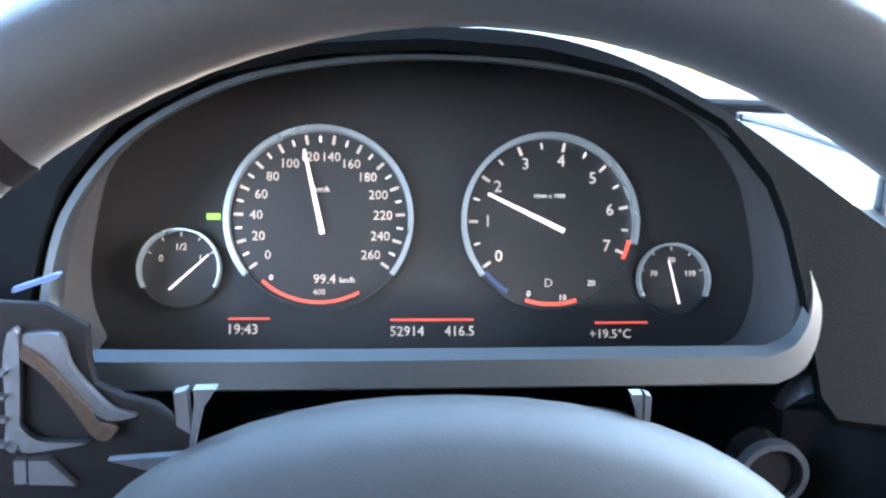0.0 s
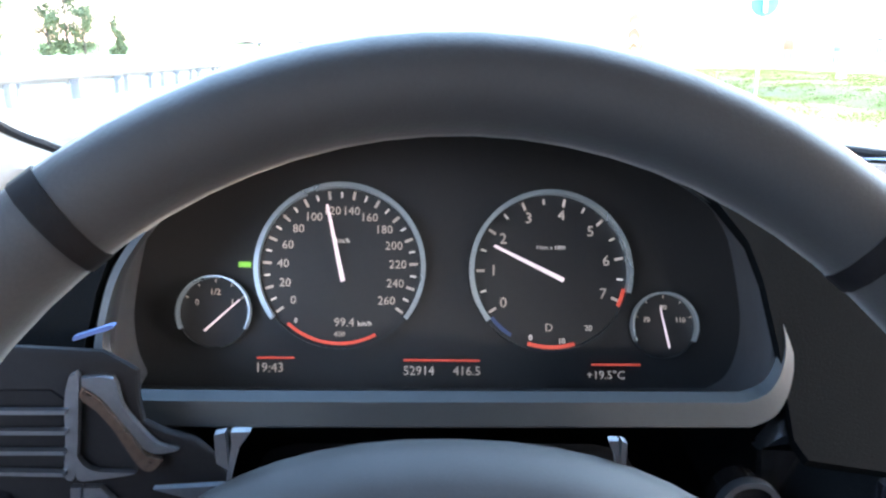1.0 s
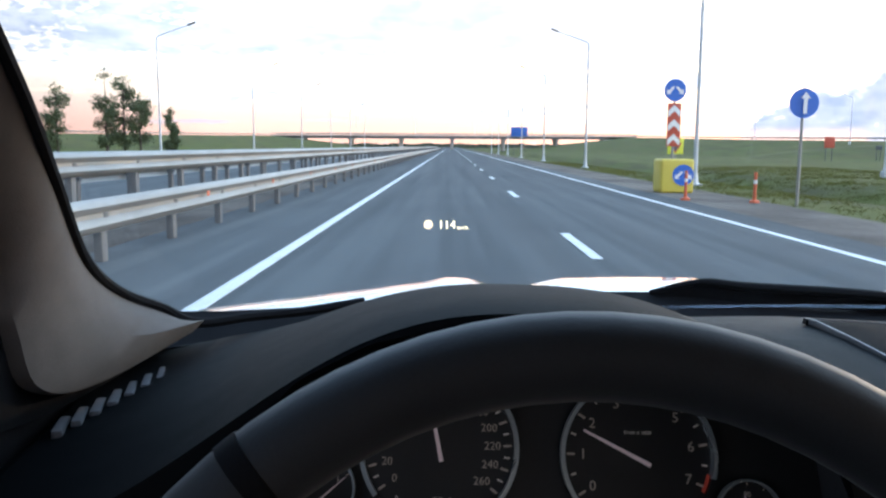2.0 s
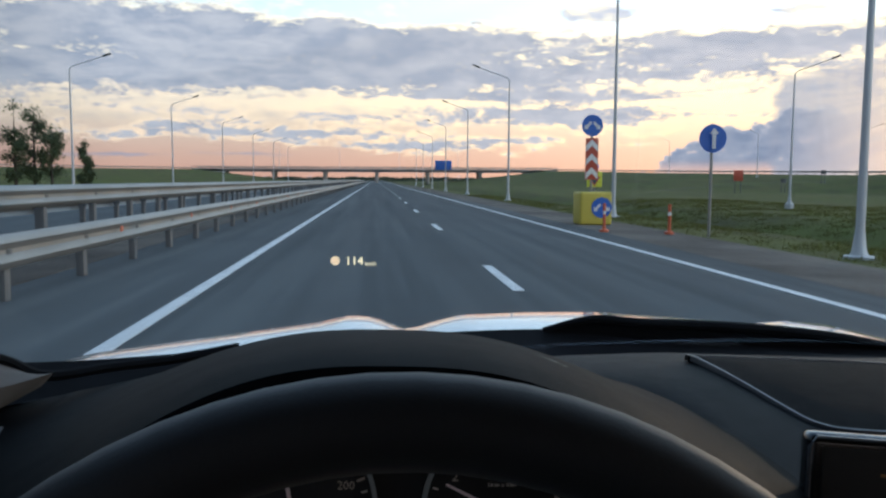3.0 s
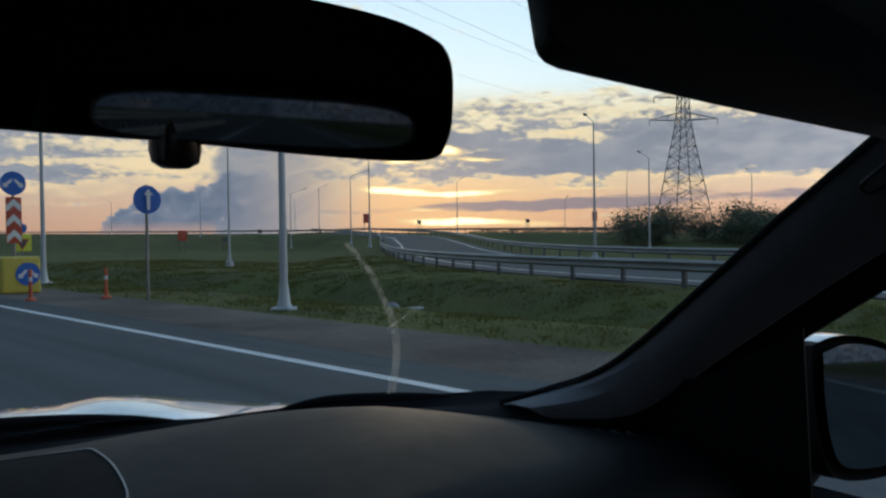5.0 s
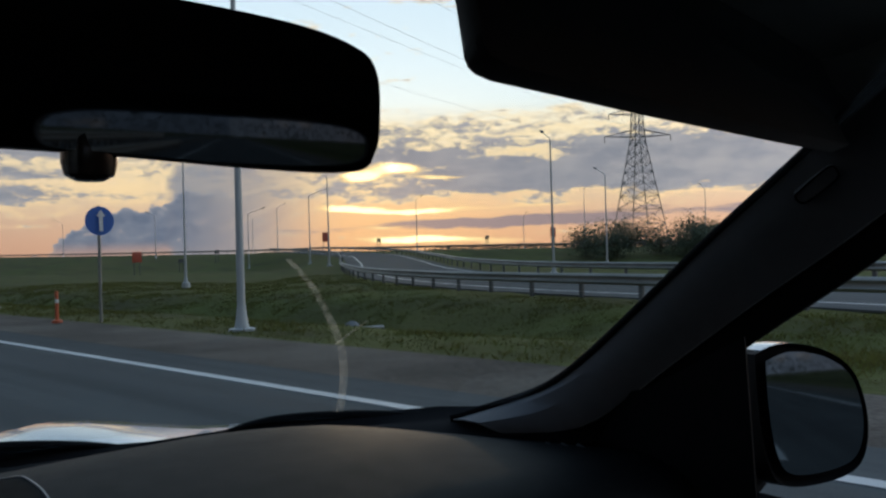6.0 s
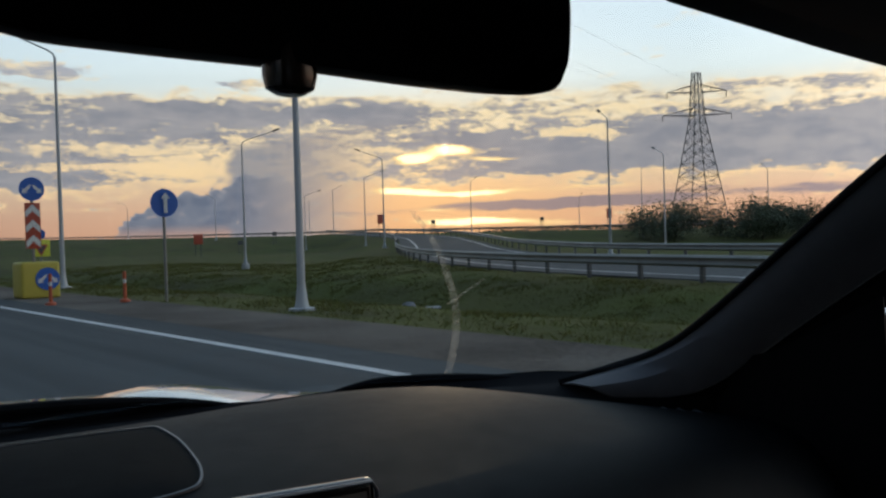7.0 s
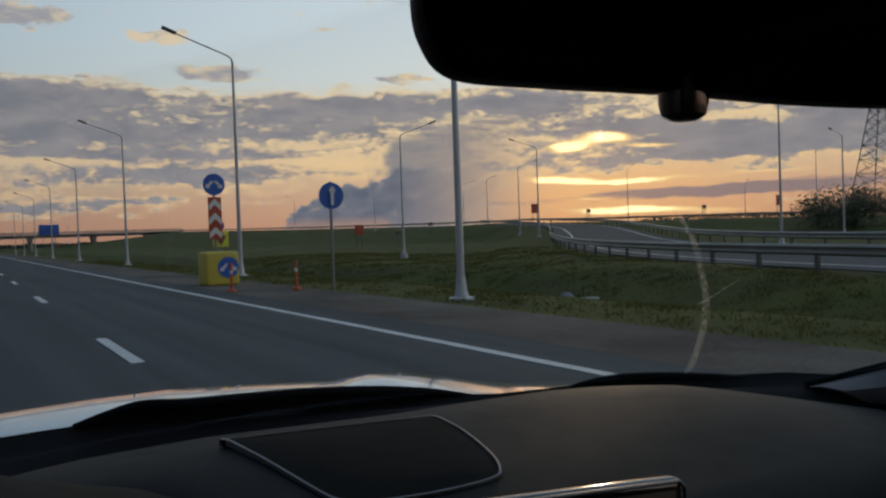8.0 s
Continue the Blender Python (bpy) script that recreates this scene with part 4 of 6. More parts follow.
# ---- trees ----
def tree(x, y, h, spread, seed, label, leaves=700, bare=0.25, group="roadside trees", mat_leaf=None, size=0.2):
    rnd = random.Random(seed)
    z = float(land(x, y))
    t = thing("tree", label, "tree", Matrix.Translation((x, y, z - 0.1)), group=group)
    bm = B()
    tube(bm, [(0, 0, 0), (rnd.uniform(-.1, .1), 0, h * 0.4), (rnd.uniform(-.3, .3), 0.1, h * 0.92)], [h * 0.02 + 0.04, h * 0.014 + 0.02, 0.02], 8)
    tips = []
    for k in range(13):
        a, zz = rnd.uniform(0, math.tau), h * rnd.uniform(bare, 0.85)
        r = spread * (0.45 + 0.55 * math.sin(math.pi * (zz / h - bare * 0.6) / (1 - bare * 0.6))) * rnd.uniform(0.6, 1.0)
        e = Vector((math.cos(a) * r, math.sin(a) * r, zz + r * rnd.uniform(0.2, 0.8)))
        s = Vector((0, 0, zz))
        tube(bm, [s, s.lerp(e, 0.5) + Vector((0, 0, 0.1 * r)), e], [h * 0.008 + 0.01, h * 0.005 + 0.01, 0.01], 5)
        tips += [e, s.lerp(e, 0.6)]
    tips.append(Vector((0, 0, h * 0.95)))
    part("trunk", bm, BARK, t, "brown bark trunk with limbs")
    v, f = [], []
    for k in range(leaves):
        c = rnd.choice(tips) + Vector((rnd.gauss(0, 1), rnd.gauss(0, 1), rnd.gauss(0, 1))) * spread * 0.26
        u = Vector((rnd.gauss(0, 1), rnd.gauss(0, 1), rnd.gauss(0, 1))).normalized()
        w = u.orthogonal().normalized()
        s = size * rnd.uniform(0.5, 1.4)
        i = len(v)
        v += [c + u * s, c + w * s * 0.7, c - u * s, c - w * s * 0.7]
        f.append((i, i + 1, i + 2, i + 3))
    me = bpy.data.meshes.new("crown")
    me.from_pydata(v, [], f)
    me.materials.append(mat_leaf or LEAF)
    ob = new("crown", me)
    ob.parent = t
    return t


for k, (a, d, h, s) in enumerate(((-26.8, 150, 12.0, 1.9), (-23.8, 150, 14.5, 1.9), (-22.7, 152, 14, 2.3), (-21.7, 150, 11, 1.9), (-19.7, 155, 8.5, 1.3))):
    tree(math.sin(radians(a)) * d, math.cos(radians(a)) * d, h, s, 10 + k, "slim dark green tree on the far embankment", 3200, 0.10, size=0.17)
rnd = random.Random(5)
for k in range(16):
    a, d = rnd.uniform(57.5, 69.0), rnd.uniform(100, 122)
    tree(math.sin(radians(a)) * d, math.cos(radians(a)) * d, rnd.uniform(2.2, 3.4) - abs(a - 62) * 0.09, rnd.uniform(2.0, 3.0), 40 + k, "dark bushy willow beside the slip road", 1500, 0.02, "roadside bushes", size=0.15)


def far_wood(name, a0, a1, d, h, n, seed, label):
    """A long band of far trees as many leaf clumps."""
    rnd = random.Random(seed)
    base = {}
    v, f = [], []
    for k in range(n):
        a = radians(rnd.uniform(a0, a1))
        dd = d * rnd.uniform(0.95, 1.08)
        top = h * (0.45 + 0.55 * (0.5 + 0.5 * noise.noise((math.degrees(a) * 0.9, seed, 0))) + 0.25 * noise.noise((math.degrees(a) * 6, seed, 2)))
        key = int(math.degrees(a) * 2)
        if key not in base:
            base[key] = max(float(land(math.sin(a) * dd, math.cos(a) * dd)), -1)
        zb = base[key]
        c = Vector((math.sin(a) * dd, math.cos(a) * dd, zb + top * rnd.random() ** 0.7))
        u = Vector((rnd.gauss(0, 1), rnd.gauss(0, 1), rnd.gauss(0, 1))).normalized()
        w = u.orthogonal().normalized()
        s = d * 0.0012 * rnd.uniform(0.6, 1.3)
        i = len(v)
        v += [c + u * s, c + w * s, c - u * s, c - w * s]
        f.append((i, i + 1, i + 2, i + 3))
    me = bpy.data.meshes.new(name)
    me.from_pydata(v, [], f)
    me.materials.append(LEAF_FAR)
    return tagged(new(name, me), label, "far woods", kind="stuff")


far_wood("far_woods", -9, 12, 900, 5.5, 5000, 3, "dark distant woods behind the overpass")
far_wood("far_woods", 46, 80, 520, 8.5, 9000, 4, "dark distant tree line under the sunset")
far_wood("far_woods", 110, 260, 260, 9, 16000, 6, "dark woods behind the road")


def culvert():
    c = thing("culvert_head", "pale tilted concrete culvert head in the grass ditch", "culvert", Matrix.Translation((14.6, 16.2, -1.25)) @ Matrix.Rotation(radians(-25), 4, "Z") @ Matrix.Rotation(radians(18), 4, "X"))
    bm = B()
    box(bm, (0, 0, 0.35), (1.3, 0.16, 0.75), 0.03)
    part("wall", bm, CONCRETE, c)
    bm = B()
    tube(bm, [(0, -0.02, 0.25), (0, 1.0, 0.25)], 0.26, 16)
    part("pipe", bm, CONCRETE_D, c)


culvert()


def grass_tufts(name, n, x0, x1, y0, y1, h, seed, label):
    rnd = np.random.RandomState(seed)
    k = n // 14
    tx, ty, th = rnd.uniform(x0, x1, k), y0 + (y1 - y0) * rnd.uniform(0, 1, k) ** 1.5, rnd.uniform(0.45, 1.3, k)
    pick = rnd.randint(0, k, n)
    x, y = tx[pick] + rnd.normal(0, 0.16, n), ty[pick] + rnd.normal(0, 0.16, n)
    d, hz = near_line(x, y, RAMP_C)
    ok = (d > RAMP_W / 2 + 0.4) & (x > 8.5 + rnd.uniform(-0.3, 0.5, n))
    x, y, tall = x[ok], y[ok], th[pick][ok]
    z = land(x, y) - 0.02
    a = rnd.uniform(0, math.tau, len(x))
    hh = h * rnd.uniform(0.4, 1.3, len(x)) * tall
    w = 0.014 * rnd.uniform(0.5, 1.3, len(x)) * (1 + y / 25)
    lx, ly = rnd.normal(0, 0.9, len(x)) * hh, rnd.normal(0, 0.9, len(x)) * hh
    v = np.empty((len(x), 3, 3))
    v[:, 0] = np.stack([x - w * np.cos(a), y - w * np.sin(a), z], -1)
    v[:, 1] = np.stack([x + w * np.cos(a), y + w * np.sin(a), z], -1)
    v[:, 2] = np.stack([x + lx, y + ly, z + hh], -1)
    me = bpy.data.meshes.new(name)
    me.from_pydata(v.reshape(-1, 3).tolist(), [], np.arange(len(x) * 3).reshape(-1, 3).tolist())
    me.materials.append(BLADES)
    return tagged(new(name, me), label, "grass", kind="stuff")


grass_tufts("grass", 170000, 8.2, 34, 2, 75, 0.085, 8, "rough green roadside grass on the verge and ditch")


# ---- car cabin ----
MID = 0.375
TRIM = Matrix(((0.925, 0, 0.0185, -0.0257), (0, 1, 0, 0), (-0.0254, 0, 0.932, 0.0823), (0, 0, 0, 1)))
ROLLED = Matrix.Translation((0, -0.005, 1.19)) @ Matrix.Rotation(radians(1.55), 4, "Y") @ Matrix.Scale(0.957, 4) @ Matrix.Translation((0, 0.005, -1.19))


def dash_back(x):
    return 0.40 - (0.73 if x > MID else 0.47) * (x - MID) ** 2


def screen_y(x, z):
    """The windscreen's surface."""
    return dash_back(x) + 0.06 - 1.29 * (z - 1.20)


def dash_z(y):
    return float(np.interp(y, [-0.13, -0.115, -0.08, -0.03, 0.05, 0.10, 0.25, 0.33, 0.40], [1.05, 1.125, 1.176, 1.200, 1.212, 1.219, 1.231, 1.226, 1.212]))


def dash_lean(x, y):
    return float(smooth01(0.03, 0.22, y) * smooth01(0.02, 0.20, x)) * (0.004 + 0.045 * min(max(0.42 - x, -0.05), 0.14))


def dashboard():
    d = thing("dashboard", "black grained soft plastic dashboard with a rounded top", "dashboard")
    bm = B()
    rows = []
    for i in range(49):
        x = -0.46 + 1.62 * i / 48
        yb = dash_back(x)
        side = smooth01(0.72, 1.10, x) * 0.03
        row = []
        for k in range(17):
            t = k / 16
            y = yb * (1 - t) + (-0.115) * t
            drop = 0.012 * (1 - t) ** 3
            well = float((1 - smooth01(0.165, 0.215, abs(x + 0.011))) * (1 - smooth01(0.09, 0.20, y))) * 0.11
            row.append((x, y, dash_z(y) + dash_lean(x, y) - drop - side * (1 - t * 0.3) - well + 0.014 * float(smooth01(0.0, -0.13, x) * smooth01(0.11, 0.19, y))))
        row += [(x, -0.125, 1.06), (x, -0.12, 0.95), (x, -0.08, 0.75)]
        rows.append(row)
    slab(bm, rows, (0, 0.01, -0.02))
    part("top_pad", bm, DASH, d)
    # loudspeaker cover in the middle
    base = smooth_line([(0.279, 0.257, 0), (0.283, 0.2572, 0), (0.38, 0.254, 0), (0.468, 0.2485, 0), (0.475, 0.2465, 0), (0.479, 0.238, 0), (0.478, 0.195, 0), (0.466, 0.135, 0), (0.452, 0.103, 0), (0.436, 0.092, 0), (0.39, 0.090, 0), (0.34, 0.096, 0), (0.318, 0.106, 0), (0.306, 0.135, 0), (0.2795, 0.2525, 0), (0.279, 0.257, 0)], 150)[:-1]
    c = Vector((0.39, 0.17, 0))

    def ring(k, dz):
        out = []
        for p in base:
            q = c + (p - c) * k
            out.append((q.x, q.y, dash_z(q.y) + dash_lean(q.x, q.y) + dz))
        return out
    bm = B()
    loft(bm, [ring(1.008, -0.004), ring(1.006, 0.0012), ring(0.985, 0.0014), ring(0.980, 0.0)], caps=False)
    part("grille_rim", bm, GRILLE_RIM, d, "pale rim round the loudspeaker cover")
    bm = B()
    loft(bm, [ring(0.988, -0.006), ring(0.983, 0.0004), ring(0.7, 0.0022), ring(0.35, 0.0026), ring(0.02, 0.0027)], caps=True)
    part("speaker_cover", bm, GRILLE, d, "black cloth loudspeaker cover")
    # demister slots at both ends
    for k in range(9):
        bm = B()
        x = -0.262 - 0.0062 * k
        y = 0.135 - 0.0135 * k
        box(bm, (0, 0, 0), (0.007, 0.030, 0.010), 0.002, Matrix.Translation((x, y, dash_z(y) + max(0.014 * float(smooth01(0.11, 0.19, y)), 0.008) - 0.002)) @ Matrix.Rotation(radians(15), 4, "Z"))
        part("demister_fin", bm, GRILLE_RIM, d)
    for k in range(5):
        bm = B()
        x = 0.985 + 0.014 * k
        y = dash_back(x) - 0.045
        box(bm, (0, 0, 0), (0.005, 0.022, 0.012), 0.002, Matrix.Translation((x, y, dash_z(y) - 0.036)) @ Matrix.Rotation(radians(-35), 4, "Z"))
        part("demister_fin", bm, GRILLE_RIM, d)
    # lower trims
    def strip(up, lo, y, material, label, d_=0.006):
        bm = B()
        n = 16
        A, C = smooth_line([(x, y, z) for x, z in up], n), smooth_line([(x, y, z) for x, z in lo], n)
        mid = [(a + c) / 2 + Vector((0, -0.004, 0)) for a, c in zip(A, C)]
        slab(bm, [A, mid, C], (0, d_, 0))
        part("trim_strip" if material is SATIN else "trim_panel", bm, material, d, label).matrix_basis = Matrix.Translation((0, 0.054, 0))
    def inlay(name, pts, y, material, label):
        bm = B()
        ln = smooth_line([(x, 0, z) for x, z in pts] + [(pts[0][0], 0, pts[0][1])], len(pts) * 3)[:-1] if len(pts) > 5 else [Vector((x, 0, z)) for x, z in pts]
        mid = sum(ln, Vector()) / len(ln)
        loft(bm, [[(p.x, y + 0.0035, p.z) for p in ln], [(p.x, y + 0.0008, p.z) for p in ln], [(p.x + (mid.x - p.x) * 0.02, y, p.z + (mid.z - p.z) * 0.02) for p in ln]])
        part(name, bm, material, d, label).matrix_basis = TRIM
    inlay("backing_panel", [(-0.32, 1.212), (-0.166, 1.212), (-0.150, 1.178), (-0.118, 1.160), (-0.118, 1.10), (-0.32, 1.10)], -0.126, DASH_DARK, "black lower dash panel")
    inlay("trim_panel", [(-0.18, 1.202), (-0.176, 1.202), (-0.178, 1.178), (-0.182, 1.152), (-0.187, 1.152), (-0.185, 1.166), (-0.183, 1.191)], -0.13, SATIN, "satin grey vent surround")
    inlay("trim_panel", [(-0.175, 1.201), (-0.161, 1.201), (-0.158, 1.188), (-0.151, 1.177), (-0.143, 1.168), (-0.134, 1.165), (-0.146, 1.163), (-0.154, 1.171), (-0.16, 1.181), (-0.168, 1.191), (-0.175, 1.196)], -0.129, SATIN, "satin grey curved inlay")
    inlay("trim_panel", [(-0.175, 1.197), (-0.167, 1.191), (-0.16, 1.181), (-0.153, 1.171), (-0.148, 1.163), (-0.141, 1.161), (-0.146, 1.155), (-0.152, 1.158), (-0.16, 1.173), (-0.169, 1.186), (-0.176, 1.192)], -0.131, WOODG, "dark brown curved edge")
    inlay("trim_strip", [(-0.18, 1.163), (-0.177, 1.158), (-0.171, 1.155), (-0.154, 1.154), (-0.171, 1.151), (-0.181, 1.151)], -0.1305, SATIN, "thin satin strip")
    inlay("trim_panel", [(-0.185, 1.146), (-0.18, 1.146), (-0.181, 1.135), (-0.186, 1.135)], -0.129, SATIN, "satin grey inlay")
    inlay("trim_panel", [(-0.179, 1.146), (-0.171, 1.146), (-0.161, 1.134), (-0.18, 1.135)], -0.1295, SATIN, "satin grey inlay")
    inlay("trim_panel", [(-0.143, 1.152), (-0.111, 1.154), (-0.111, 1.146), (-0.127, 1.147)], -0.14, SATIN, "satin grey wedge")
    # blue glint on the trim edge, put in as plain colour
    inlay("trim_strip", [(-0.182, 1.216), (-0.173, 1.219), (-0.164, 1.222), (-0.164, 1.22), (-0.173, 1.217), (-0.182, 1.214)], -0.118, BLUE_DIM, "thin trim line with a painted blue glint")
    inlay("slat", [(-0.22, 1.187), (-0.181, 1.187), (-0.182, 1.185), (-0.221, 1.185)], -0.133, SATIN, "")
    inlay("slat", [(-0.222, 1.177), (-0.182, 1.177), (-0.183, 1.175), (-0.222, 1.175)], -0.133, SATIN, "")
    inlay("slat", [(-0.223, 1.167), (-0.184, 1.167), (-0.184, 1.165), (-0.224, 1.165)], -0.133, SATIN, "")
    inlay("slat", [(-0.225, 1.157), (-0.185, 1.156), (-0.185, 1.154), (-0.225, 1.155)], -0.133, SATIN, "")
    inlay("trim_panel", [(-0.227, 1.194), (-0.19, 1.194), (-0.184, 1.189), (-0.188, 1.15), (-0.234, 1.15)], -0.127, DASH_DARK, "black vent opening")
    strip([(0.156, 1.140), (0.167, 1.1535), (0.180, 1.152), (0.2095, 1.1475), (0.40, 1.128), (1.05, 1.105)], [(0.154, 1.1375), (0.166, 1.139), (0.180, 1.1405), (0.2105, 1.1385), (0.40, 1.118), (1.05, 1.095)], -0.133, SATIN, "satin aluminium strip")
    strip([(0.160, 1.134), (0.40, 1.114), (1.05, 1.092)], [(0.160, 1.075), (0.40, 1.06), (1.05, 1.04)], -0.128, GLOSS, "gloss black trim panel")
    for x0, w in ((-0.265, 0.12), (0.265, 0.12)):
        bm = B()
        box(bm, (x0, -0.128, 1.115), (w, 0.02, 0.060), 0.006)
        v = part("air_vent", bm, GLOSS, d, "black air vent with slats")
        v.matrix_basis = ROLLED
        for k in range(4):
            bm = B()
            box(bm, (x0, -0.140, 1.092 + 0.015 * k), (w * 0.9, 0.012, 0.004), 0.0015)
            part("slat", bm, DASH_DARK, v)
    m = Matrix.Translation((0.139, -0.100, 1.121)) @ Matrix.Diagonal((1.25, 1, 1.25, 1))
    bm = B()
    tube(bm, [(0, 0.01, 0), (0, -0.008, 0)], 0.0105, 24)
    bmesh.ops.transform(bm, matrix=m, verts=bm.verts)
    s = part("start_button", bm, GLOSS, d, "round black start button")
    bm = B()
    arc_band(bm, 0.0105, 0.0128, 0, 360, 0.006, 32, m, -0.005)
    part("button_ring", bm, SATIN, s, "chrome ring")
    return d


dashboard()


# ---- instrument cluster ----
CL = Matrix.Translation((0, 0, 1.21)) @ Matrix.Rotation(radians(-19.6), 4, "X")


def gauge(parent, name, cx, cz, R, values, a0, a1, size, rnum, needle, ticks, ring_arc, label, scale_text=None):
    """A round gauge lying in the cluster's face."""
    m = CL @ Matrix.Translation((cx, -0.002, cz))
    bm = B()
    plate(bm, circle(R * 0.99, 48), 0.002, m)
    g = part(name, bm, FACE, parent, label)
    bm = B()
    arc_band(bm, R * 0.945, R, ring_arc[0], ring_arc[1], 0.006, 56, m)
    part("ring", bm, RING, g, "metal ring brightened by an added glow")
    bm = B()
    arc_band(bm, R * 0.955, R * 0.985, ring_arc[1], ring_arc[0] + 360, 0.003, 24, m)
    part("lower_ring", bm, BEZEL, g)
    for v in values:
        a = radians(a0 + (a1 - a0) * v[0])
        words("numeral", v[1], size, WHITE_LIT, g, m @ Matrix.Translation((rnum * math.sin(a), -0.001, rnum * math.cos(a))))
    n = ticks
    for k in range(n + 1):
        bm = B()
        big = k % 2 == 0
        a = radians(a0 + (a1 - a0) * k / n)
        box(bm, (0, -0.001, R * 0.86), (R * (0.03 if big else 0.022), 0.0006, R * (0.10 if big else 0.07)), 0, m @ Matrix.Rotation(a, 4, "Y"))
        part("tick", bm, WHITE_LIT if big else DIM_LIT, g)
    (bx, bz), (tx, tz) = needle
    L, a = math.hypot(tx - bx, tz - bz), math.atan2(tx - bx, tz - bz)
    bm = B()
    w = R * 0.027
    plate(bm, [(-w, -R * 0.05), (w, -R * 0.05), (w * 0.55, L), (-w * 0.55, L)], 0.0012, m @ Matrix.Translation((bx, -0.005, bz)) @ Matrix.Rotation(a, 4, "Y"))
    part("needle", bm, NEEDLE, g, "pale lit needle")
    return g, m


def cluster():
    c = thing("instrument_cluster", "dark instrument cluster with two large and two small lit gauges", "instrument cluster")
    sp, m = gauge(c, "speedometer", -0.0672, 0.0052, 0.0513, [(v / 260, str(v)) for v in range(0, 261, 20)], -126, 126, 0.0072, 0.0345,
                  ((0.0012, -0.0062), (-0.0086, 0.0375)), 26, (-128, 128), "speedometer with a lit needle near one hundred and twenty")
    words("unit", "km/h", 0.0042, DIM_LIT, sp, m @ Matrix.Translation((0.001, -0.001, 0.016)))
    words("reading", "99.4", 0.0072, WHITE_LIT, sp, m @ Matrix.Translation((0.0028, -0.001, -0.0335)))
    words("reading", "km/h", 0.0042, DIM_LIT, sp, m @ Matrix.Translation((0.0150, -0.001, -0.0340)))
    words("reading", "400", 0.0046, WHITE_LIT, sp, m @ Matrix.Translation((0, -0.001, -0.0405)))
    words("reading", "0", 0.0042, DIM_LIT, sp, m @ Matrix.Translation((-0.026, -0.001, -0.0325)))
    bm = B()
    arc_band(bm, 0.0450, 0.0468, 152, 222, 0.0008, 20, m, -0.001)
    part("range_band", bm, RED_LIT, sp, "red range band")
    ta, m = gauge(c, "rev_counter", 0.0606, 0.0040, 0.0500, [(v / 7, str(v)) for v in range(0, 8)], -124, 113, 0.0092, 0.0350,
                  ((0.0052, -0.0045), (-0.0350, 0.0150)), 14, (-128, 105), "rev counter with a lit needle near two")
    words("unit", "1/min x 1000", 0.0034, DIM_LIT, ta, m @ Matrix.Translation((0.0, -0.001, 0.0145)))
    words("gear", "D", 0.0068, WHITE_LIT, ta, m @ Matrix.Translation((-0.0012, -0.001, -0.0345)))
    for x, z, s in ((-0.0125, -0.0405, "0"), (0.0065, -0.0425, "10"), (0.0230, -0.0345, "20")):
        words("reading", s, 0.0046, DIM_LIT, ta, m @ Matrix.Translation((x, -0.001, z)))
    for a, b, mm in ((162, 198, RED_LIT), (103, 117, RED_LIT), (212, 232, BLUE_DIM)):
        bm = B()
        arc_band(bm, 0.0450, 0.0472, a, b, 0.0008, 14, m, -0.001)
        part("range_band", bm, mm, ta)
    gauge(c, "fuel_gauge", -0.1415, -0.0225, 0.0218, [(0.0, "0"), (0.5, "1/2"), (1.0, "1")], -62, 62, 0.0052, 0.0118, ((-0.004, -0.0105), (0.0155, 0.0075)), 4, (-118, 118), "fuel gauge with a lit needle near full")
    gauge(c, "temperature_gauge", 0.1300, -0.0285, 0.0205, [(0.0, "70"), (0.5, "90"), (1.0, "110")], -72, 72, 0.0044, 0.0110, ((0.0022, -0.0125), (-0.0028, 0.0105)), 4, (-118, 118), "coolant temperature gauge")
    for x, z, s, sz in ((-0.1085, -0.0555, "19:43", 0.0078), (-0.0193, -0.0570, "52914", 0.0076), (0.0098, -0.0570, "416.5", 0.0076), (0.0945, -0.0590, "+19.5°C", 0.0070)):
        words("readout", s, sz, WHITE_LIT, c, CL @ Matrix.Translation((x, -0.001, z)), label="small lit readout")
    for x, z, w in ((-0.105, -0.0495, 0.022), (-0.0055, -0.0505, 0.046), (0.101, -0.0525, 0.030)):
        bm = B()
        box(bm, (x, -0.0006, z), (w, 0.0008, 0.0011), 0, CL)
        part("red_line", bm, RED_LIT, c, "thin red line")
    bm = B()
    box(bm, (-0.1250, -0.0006, 0.0062), (0.0075, 0.0008, 0.0034), 0.0003, CL)
    part("warning_light", bm, GREEN_LIT, c, "green telltale")
    # grey frame in front of the gauges and the dark tunnel behind it
    half = [(0.146, 1.181), (0.158, 1.186), (0.1655, 1.198), (0.166, 1.214), (0.158, 1.240), (0.135, 1.268), (0.095, 1.290), (0.05, 1.300)]
    ol = [(x, z) for x, z in half] + [(0.0, 1.303)] + [(-x, z) for x, z in half[::-1]]
    loop = smooth_line([(x, 0, z) for x, z in ol] + [(ol[0][0] - 0.02, 0, ol[0][1])], 90)[:-3]

    def fr(grow, dy, drop=0.0):
        out = []
        for p in loop:
            dz = -drop * max(0.0, (1.235 - p.z) / 0.054)
            x, z = p.x * (1 + grow / 0.16), 1.235 + (p.z - 1.235) * (1 + grow * (1.0 if p.z < 1.235 else 0.45) / 0.065) + dz
            out.append((x - 0.005, -0.104 + 0.36 * (z - 1.178) + dy, z))
        return out
    bm = B()
